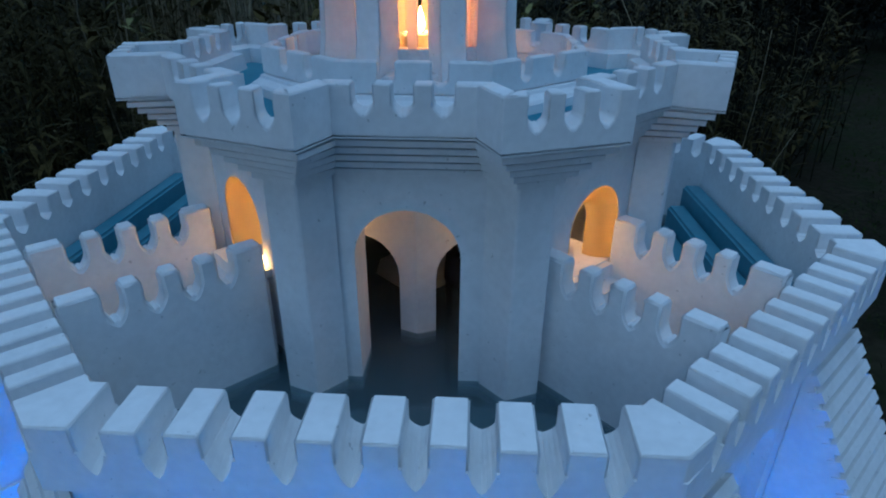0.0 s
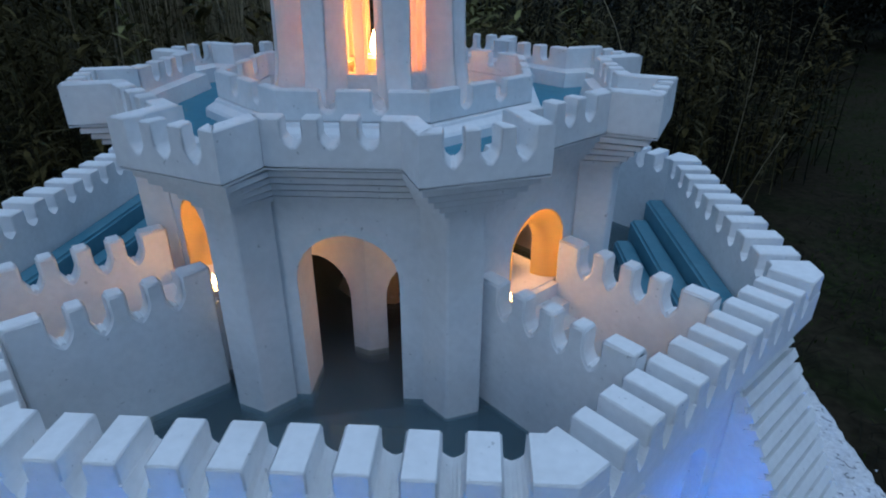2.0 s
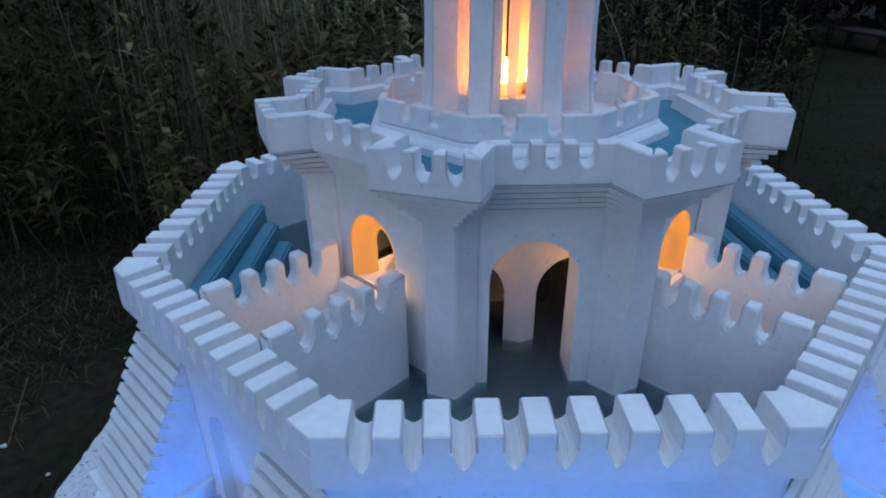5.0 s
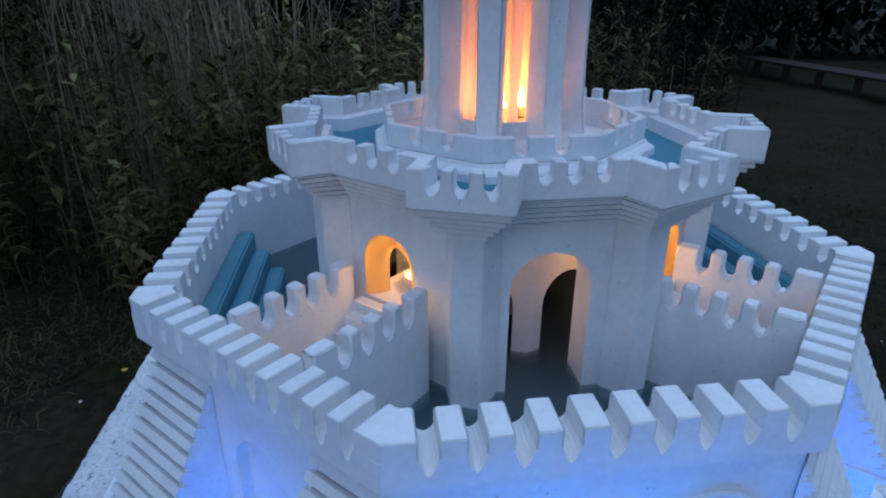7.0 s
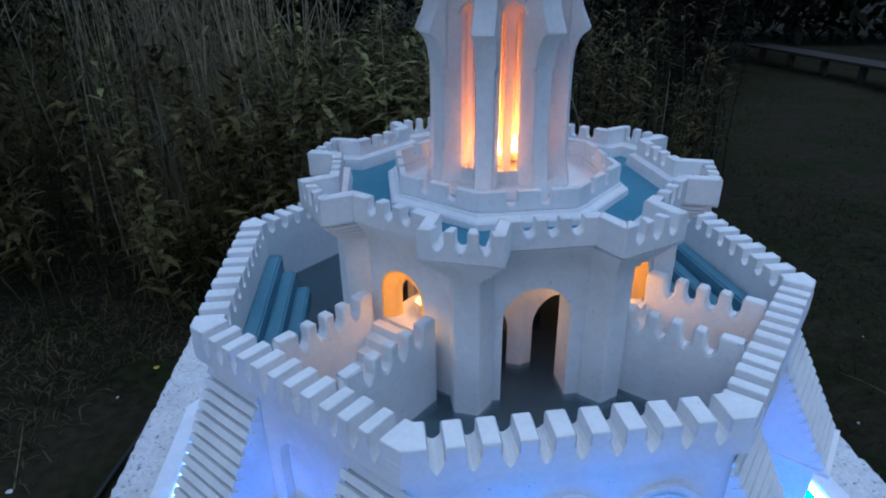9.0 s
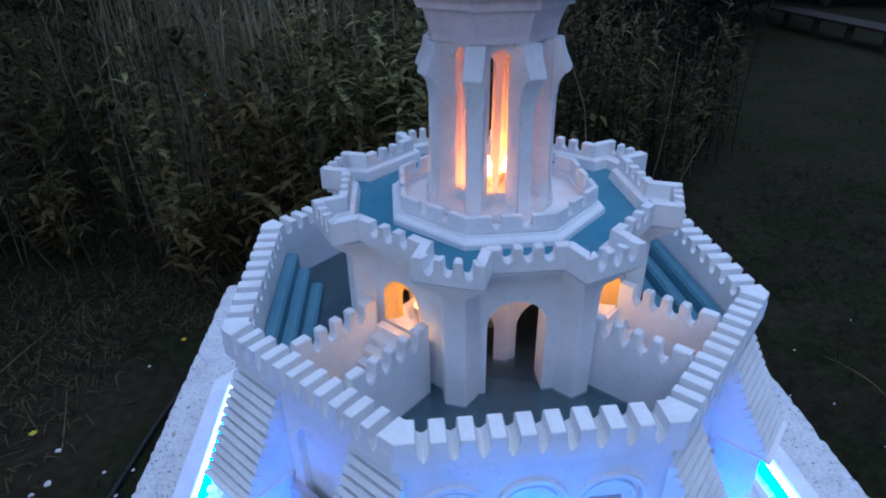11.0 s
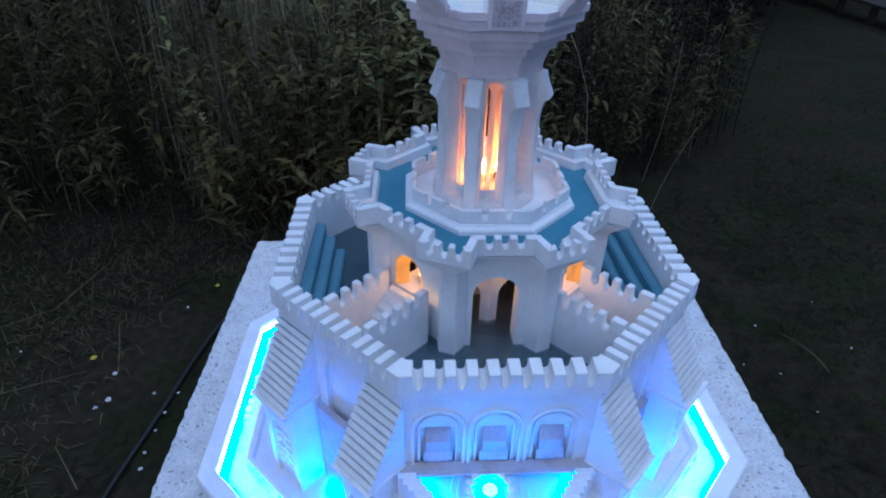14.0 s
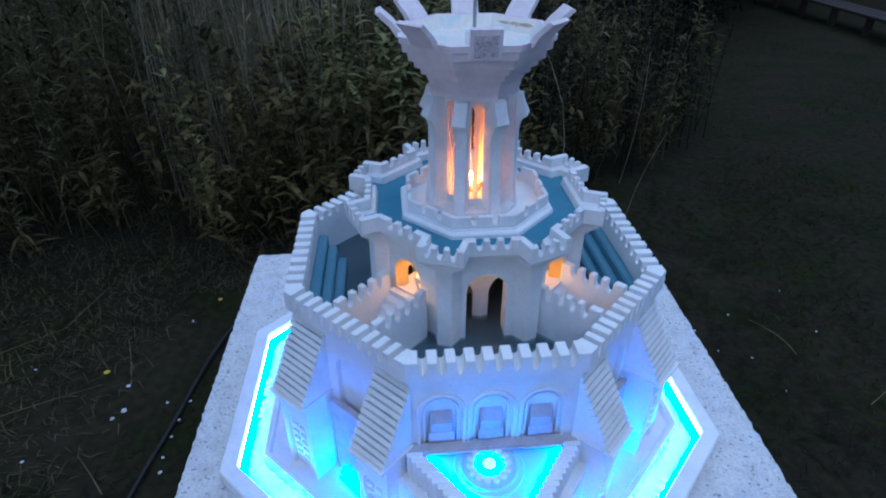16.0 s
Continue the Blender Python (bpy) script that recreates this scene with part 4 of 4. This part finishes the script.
blades = []
while len(blades) < 34000:
    x, y = rnd.uniform(-3.5, 0.9), rnd.uniform(-0.9, 2.2)
    if low(x, y) and (x < -0.95 - 0.2 * rnd.random() or y > 0.8):
        az = rnd.uniform(0, 6.28)
        blades.append((Vector((x, y, GROUND - 0.005)), Vector((math.cos(az), math.sin(az), rnd.uniform(0.4, 2.5))), rnd.uniform(0.03, 0.11), rnd.uniform(0.002, 0.005), rnd.uniform(0.2, 0.9)))
leaves("undergrowth", UNDER, blades, "low tangled undergrowth on dark soil", "undergrowth")
blades = []
while len(blades) < 16000:
    x, y = rnd.uniform(-2.6, 2.2), rnd.uniform(-0.9, 1.9)
    if max(abs(x) - 0.72, abs(y + 0.2) - 0.94) < 0.03 + 0.12 * rnd.random() ** 2 or noise.noise((x * 3.5, y * 3.5, 9)) < -0.15:
        continue
    az = rnd.uniform(0, 6.28)
    blades.append((Vector((x, y, GROUND)), Vector((math.cos(az), math.sin(az), rnd.uniform(0.05, 0.9))), rnd.uniform(0.02, 0.09), rnd.uniform(0.0015, 0.004), rnd.uniform(0.1, 0.6)))
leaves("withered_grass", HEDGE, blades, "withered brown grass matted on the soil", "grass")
blades = []
while len(blades) < 76000:
    d = 0.75 + 9 * rnd.random() ** 2
    x, y = rnd.uniform(0.75, 9), rnd.uniform(-1.0, 9)
    if rnd.random() > 1.6 / (0.6 + 0.35 * math.hypot(x, y)) or bank(x, y):
        continue
    if x < 1.15 and rnd.random() < 0.75:
        continue
    az = rnd.uniform(0, 6.28)
    blades.append((Vector((x, y, GROUND - 0.005)), Vector((math.cos(az), math.sin(az), rnd.uniform(0.6, 3))), rnd.uniform(0.02, 0.055), rnd.uniform(0.002, 0.005), rnd.uniform(0.3, 1.0)))
leaves("lawn", GRASS, blades, "dark green mown lawn at dusk", "grass")

def broad_weed(at, height, count, leaf, mat, seed):
    """One weed with a few bent stems and broad pointed leaves in whorls."""
    r = random.Random(seed)
    t = thing("weed", "leafy green weed growing among darker undergrowth", "weed", at, "single weeds")
    foot = Vector(at)
    vs, fs, bl = [], [], []
    for _ in range(4):
        tip = Vector((r.gauss(0, 0.16) * height, r.gauss(0, 0.16) * height, height * r.uniform(0.75, 1.0)))
        bend = Vector((r.gauss(0, 0.03), r.gauss(0, 0.03), 0))
        stem(vs, fs, Vector(), tip, 0.004, 0.0015, bend)
        for i in range(count):
            f = 0.25 + 0.75 * (i + r.random()) / count
            az = r.uniform(0, 6.28)
            k = r.uniform(0.6, 1.15)
            bl.append((tip * f + bend * math.sin(f * math.pi), Vector((math.cos(az), math.sin(az), r.uniform(0.0, 0.9))), leaf[0] * k, leaf[1] * k, r.uniform(0.2, 0.8)))
    me = bpy.data.meshes.new("stem")
    me.from_pydata(vs, [], fs)
    me.materials.append(mat)
    new("stem", me).parent = t
    foliage = leaves("foliage", mat, bl, "", "")
    del foliage["kind"]
    foliage.parent = t


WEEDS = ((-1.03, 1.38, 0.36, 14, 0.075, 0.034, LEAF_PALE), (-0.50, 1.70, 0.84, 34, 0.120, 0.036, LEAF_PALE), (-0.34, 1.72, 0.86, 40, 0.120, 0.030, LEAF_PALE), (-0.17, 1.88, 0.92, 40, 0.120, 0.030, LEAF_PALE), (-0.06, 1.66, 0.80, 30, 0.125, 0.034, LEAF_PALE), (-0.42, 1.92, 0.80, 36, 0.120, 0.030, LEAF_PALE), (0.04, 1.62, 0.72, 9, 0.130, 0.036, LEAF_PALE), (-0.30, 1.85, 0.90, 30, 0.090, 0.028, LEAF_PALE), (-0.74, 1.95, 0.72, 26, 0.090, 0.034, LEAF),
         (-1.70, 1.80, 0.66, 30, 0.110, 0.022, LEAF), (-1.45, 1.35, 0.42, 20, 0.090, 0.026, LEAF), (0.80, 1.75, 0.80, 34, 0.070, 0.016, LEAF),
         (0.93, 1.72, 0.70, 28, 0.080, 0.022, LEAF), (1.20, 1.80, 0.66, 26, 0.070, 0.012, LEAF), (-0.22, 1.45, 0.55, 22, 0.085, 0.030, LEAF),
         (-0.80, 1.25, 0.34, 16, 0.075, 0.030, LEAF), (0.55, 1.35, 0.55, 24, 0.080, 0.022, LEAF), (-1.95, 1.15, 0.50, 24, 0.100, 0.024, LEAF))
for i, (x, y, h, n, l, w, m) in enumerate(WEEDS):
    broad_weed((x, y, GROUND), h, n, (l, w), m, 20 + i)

# tall pale reed stalks that stand out from the bank
vs, fs, tops = [], [], []
for _ in range(46):
    x, y = rnd.uniform(-1.35, -0.35), rnd.uniform(1.55, 2.3)
    h = rnd.uniform(0.9, 1.8)
    foot = Vector((x, y, GROUND - 0.01))
    tip = foot + Vector((rnd.gauss(0, 0.07) * h, rnd.gauss(0, 0.05) * h, h))
    bend = Vector((rnd.gauss(0, 0.03), 0, 0))
    stem(vs, fs, foot, tip, rnd.uniform(0.004, 0.0065), 0.0022, bend)
    for _ in range(rnd.randint(1, 4)):
        f = rnd.uniform(0.35, 0.85)
        p = foot.lerp(tip, f) + bend * math.sin(f * math.pi)
        side_tip = p + Vector((rnd.choice((-1, 1)) * rnd.uniform(0.05, 0.16), rnd.gauss(0, 0.04), rnd.uniform(0.12, 0.30)))
        stem(vs, fs, p, side_tip, 0.003, 0.0012, Vector())
        tops += [(side_tip, Vector((rnd.gauss(0, 1), rnd.gauss(0, 1), 0.4)), rnd.uniform(0.05, 0.12), 0.007, 0.7) for _ in range(3)]
me = bpy.data.meshes.new("reed_canes")
me.from_pydata(vs, [], fs)
me.materials.append(STALK)
tagged(new("reed_canes", me), "tall pale dry reed canes standing before the weeds", "reeds", kind="stuff")
leaves("reed_blades", DRY, tops, "thin dry blades at the tips of the canes", "reeds")

# far hedge and trees that close the view
blades = []
for _ in range(70000):
    az = rnd.uniform(0, 2 * math.pi)
    far = 12.5 + 1.0 * math.sin(az * 7) + rnd.uniform(-0.8, 1.2)
    x, y = far * math.sin(az), far * math.cos(az)
    z = GROUND + 4.2 * rnd.random() ** 0.8 * (0.8 + 0.2 * math.sin(az * 17))
    blades.append((Vector((x, y, z)), Vector((rnd.gauss(0, 1), rnd.gauss(0, 1), rnd.gauss(0.2, 0.6))), rnd.uniform(0.2, 0.4), rnd.uniform(0.10, 0.18), 0.3))
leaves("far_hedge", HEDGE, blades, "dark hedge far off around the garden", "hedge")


def tree(at, height, spread, seed):
    """A small dark tree: tapered trunk, limbs and a crown of many leaves."""
    r = random.Random(seed)
    t = thing("tree", "dark leafy tree beside the lawn", "tree", at, "trees by the lawn")
    vs, fs, bl = [], [], []
    foot = Vector(at)
    stem(vs, fs, foot, foot + Vector((0.1, 0.05, height * 0.8)), 0.07, 0.02, Vector((0.05, 0, 0)))
    for i in range(16):
        f = 0.06 + 0.88 * i / 16
        p = foot + Vector((0.1 * f, 0, height * f * 0.8))
        az = r.uniform(0, 6.28)
        q = p + Vector((math.cos(az), math.sin(az), r.uniform(0.0, 0.6))) * spread * (1.1 - f * 0.6)
        stem(vs, fs, p, q, 0.02, 0.005, Vector((0, 0, -0.05)))
        for _ in range(560):
            g = r.uniform(0.25, 1.0)
            c = p.lerp(q, g) + Vector((r.gauss(0, 0.16), r.gauss(0, 0.16), r.gauss(0, 0.16)))
            bl.append((c, Vector((r.gauss(0, 1), r.gauss(0, 1), r.gauss(0, 0.7))), r.uniform(0.05, 0.10), r.uniform(0.02, 0.04), 0.3))
    me = bpy.data.meshes.new("trunk")
    me.from_pydata([v - foot for v in vs], [], fs)
    me.materials.append(BARK)
    trunk = new("trunk", me)
    trunk.parent = t
    crown = leaves("crown", HEDGE, [(c - foot, *rest) for c, *rest in bl], "", "")
    del crown["kind"]
    crown.parent = t


tree((2.35, 5.1, GROUND), 1.5, 0.6, 3)
tree((2.95, 5.7, GROUND), 2.2, 0.9, 5)
tree((3.7, 6.4, GROUND), 2.6, 1.1, 8)
tree((4.5, 7.3, GROUND), 2.8, 1.2, 9)

# the long bench on the lawn
bench = thing("bench", "long weathered timber bench standing on the dark lawn", "bench", (4.9, 4.3, GROUND))
for i in range(3):
    part("seat_board", bevel(box(4.72 + 0.11 * i, 4.82 + 0.11 * i, 1.9, 6.75, GROUND + 0.185, GROUND + 0.215), 0.004, 1), TIMBER, bench)
for y in (6.45, 5.90, 5.35, 4.80, 4.25, 3.70, 3.15, 2.60, 2.05):
    part("leg", bevel(box(4.76, 4.82, y - 0.03, y + 0.03, GROUND - 0.03, GROUND + 0.185), 0.004, 1), TIMBER, bench)

# single tall grass stems
for foot, tip, bend in (((-0.13, 1.5), (-0.115, 1.5, 0.80), (0.01, 0, 0)), ((0.53, 1.2), (0.40, 1.2, 0.62), (0.10, 0, 0.05)), ((0.90, 1.2), (1.02, 1.2, 0.18), (-0.02, 0, 0)), ((1.02, 1.6), (1.06, 1.6, 0.42), (0.02, 0, 0))):
    vs, fs = [], []
    base = Vector((*foot, GROUND))
    stem(vs, fs, Vector(), Vector(tip) - base, 0.0016, 0.0012, Vector(bend))
    me = bpy.data.meshes.new("grass_stem")
    me.from_pydata(vs, [], fs)
    me.materials.append(STALK)
    ob = tagged(new("grass_stem", me), "tall pale grass stem standing beside the weeds", "grass stem", "grass stems")
    ob.location = base

# dry twigs lying on the soil
for x, y, turn, length in ((-1.25, 0.25, 0.3, 0.34), (-1.05, 0.42, 1.9, 0.20), (-1.45, 0.52, 0.5, 0.30), (-1.0, -0.02, 2.3, 0.14), (-1.3, 0.75, 1.2, 0.26), (1.12, 0.35, 2.1, 0.18), (1.35, 0.1, 0.6, 0.22)):
    vs, fs = [], []
    way = Vector((math.cos(turn), math.sin(turn), 0)) * length / 2
    stem(vs, fs, -way, way + Vector((0, 0, 0.03)), 0.0022, 0.0009, Vector((0.01, -0.01, 0.012)))
    me = bpy.data.meshes.new("twig")
    me.from_pydata(vs, [], fs)
    me.materials.append(DRY)
    ob = tagged(new("twig", me), "thin dry twig lying on the dark soil", "twig", "twigs on the soil")
    ob.location = (x, y, GROUND + 0.012)

# petals, pebbles and a cable by the slab
STONES = ((-1.024, 0.319, 8), (-0.999, 0.216, 9), (-1.022, 0.185, 8), (-0.906, 0.630, 5), (-0.825, 0.164, 5), (-0.831, 0.031, 5), (-0.823, -0.018, 6), (-0.812, 0.237, 5), (-0.880, 0.237, 5), (-0.829, 0.102, 4),
          (1.041, 0.494, 4), (1.307, 0.376, 4), (1.316, 0.619, 3), (1.007, 0.267, 4), (1.032, 0.115, 3), (0.880, 0.420, 4), (0.910, 0.310, 3), (0.860, 0.180, 4), (-1.350, 0.420, 4), (-1.210, 0.050, 5), (-0.960, -0.120, 4), (-1.120, -0.300, 5))
for x, y, r in STONES:
    r *= 0.001
    bm = bmesh.new()
    bmesh.ops.create_icosphere(bm, subdivisions=1, radius=r)
    for v in bm.verts:
        v.co = Vector((v.co.x * rnd.uniform(0.7, 1.3), v.co.y * rnd.uniform(0.7, 1.3), v.co.z * 0.45))
    ob = tagged(new("pebble", finish("pebble", bm, PETAL)), "small pale pebble lying on the dark soil", "pebble", "pebbles on the soil")
    ob.location = (x, y, GROUND + 0.012)
for x, y, r in ((-1.10, 0.36, 0.011), (-0.83, 0.72, 0.009), (-1.62, 0.70, 0.010)):
    f = thing("flower", "small yellow flower low in the dark grass", "flower", (x, y, GROUND), group="yellow flowers")
    vs, fs = [], []
    stem(vs, fs, Vector((x, y, GROUND)), Vector((x + 0.004, y, GROUND + 0.035)), 0.0012, 0.0010, Vector())
    bm = bmesh.new()
    bv = [bm.verts.new(p) for p in vs]
    for q in fs:
        bm.faces.new([bv[i] for i in q])
    part("stem", bm, LEAF, f)
    for k in range(6):
        w = Vector((math.cos(k * 1.047), math.sin(k * 1.047), 0.35))
        side_w = Vector((-w.y, w.x, 0)) * r * 0.3
        c = Vector((x + 0.004, y, GROUND + 0.035))
        part("petal", solid([[c + Vector((0, 0, e)), c + w * r * 0.6 + side_w + Vector((0, 0, e)), c + w * r + Vector((0, 0, e)), c + w * r * 0.6 - side_w + Vector((0, 0, e))] for e in (0, 0.0008)]), YELLOW, f)
cu = bpy.data.curves.new("cable", "CURVE")
cu.dimensions, cu.bevel_depth = "3D", 0.006
sp = cu.splines.new("NURBS")
pts = [(-0.80, -1.2), (-0.84, -0.6), (-0.92, -0.2), (-0.82, 0.15), (-0.80, 0.5), (-0.70, 0.72)]
sp.points.add(len(pts) - 1)
for p, (x, y) in zip(sp.points, pts):
    p.co = (x, y, GROUND + 0.016, 1)
sp.use_endpoint_u = True
cu.materials.append(CABLE)
tagged(new("cable", cu), "black rubber power cable lying on the soil", "cable")
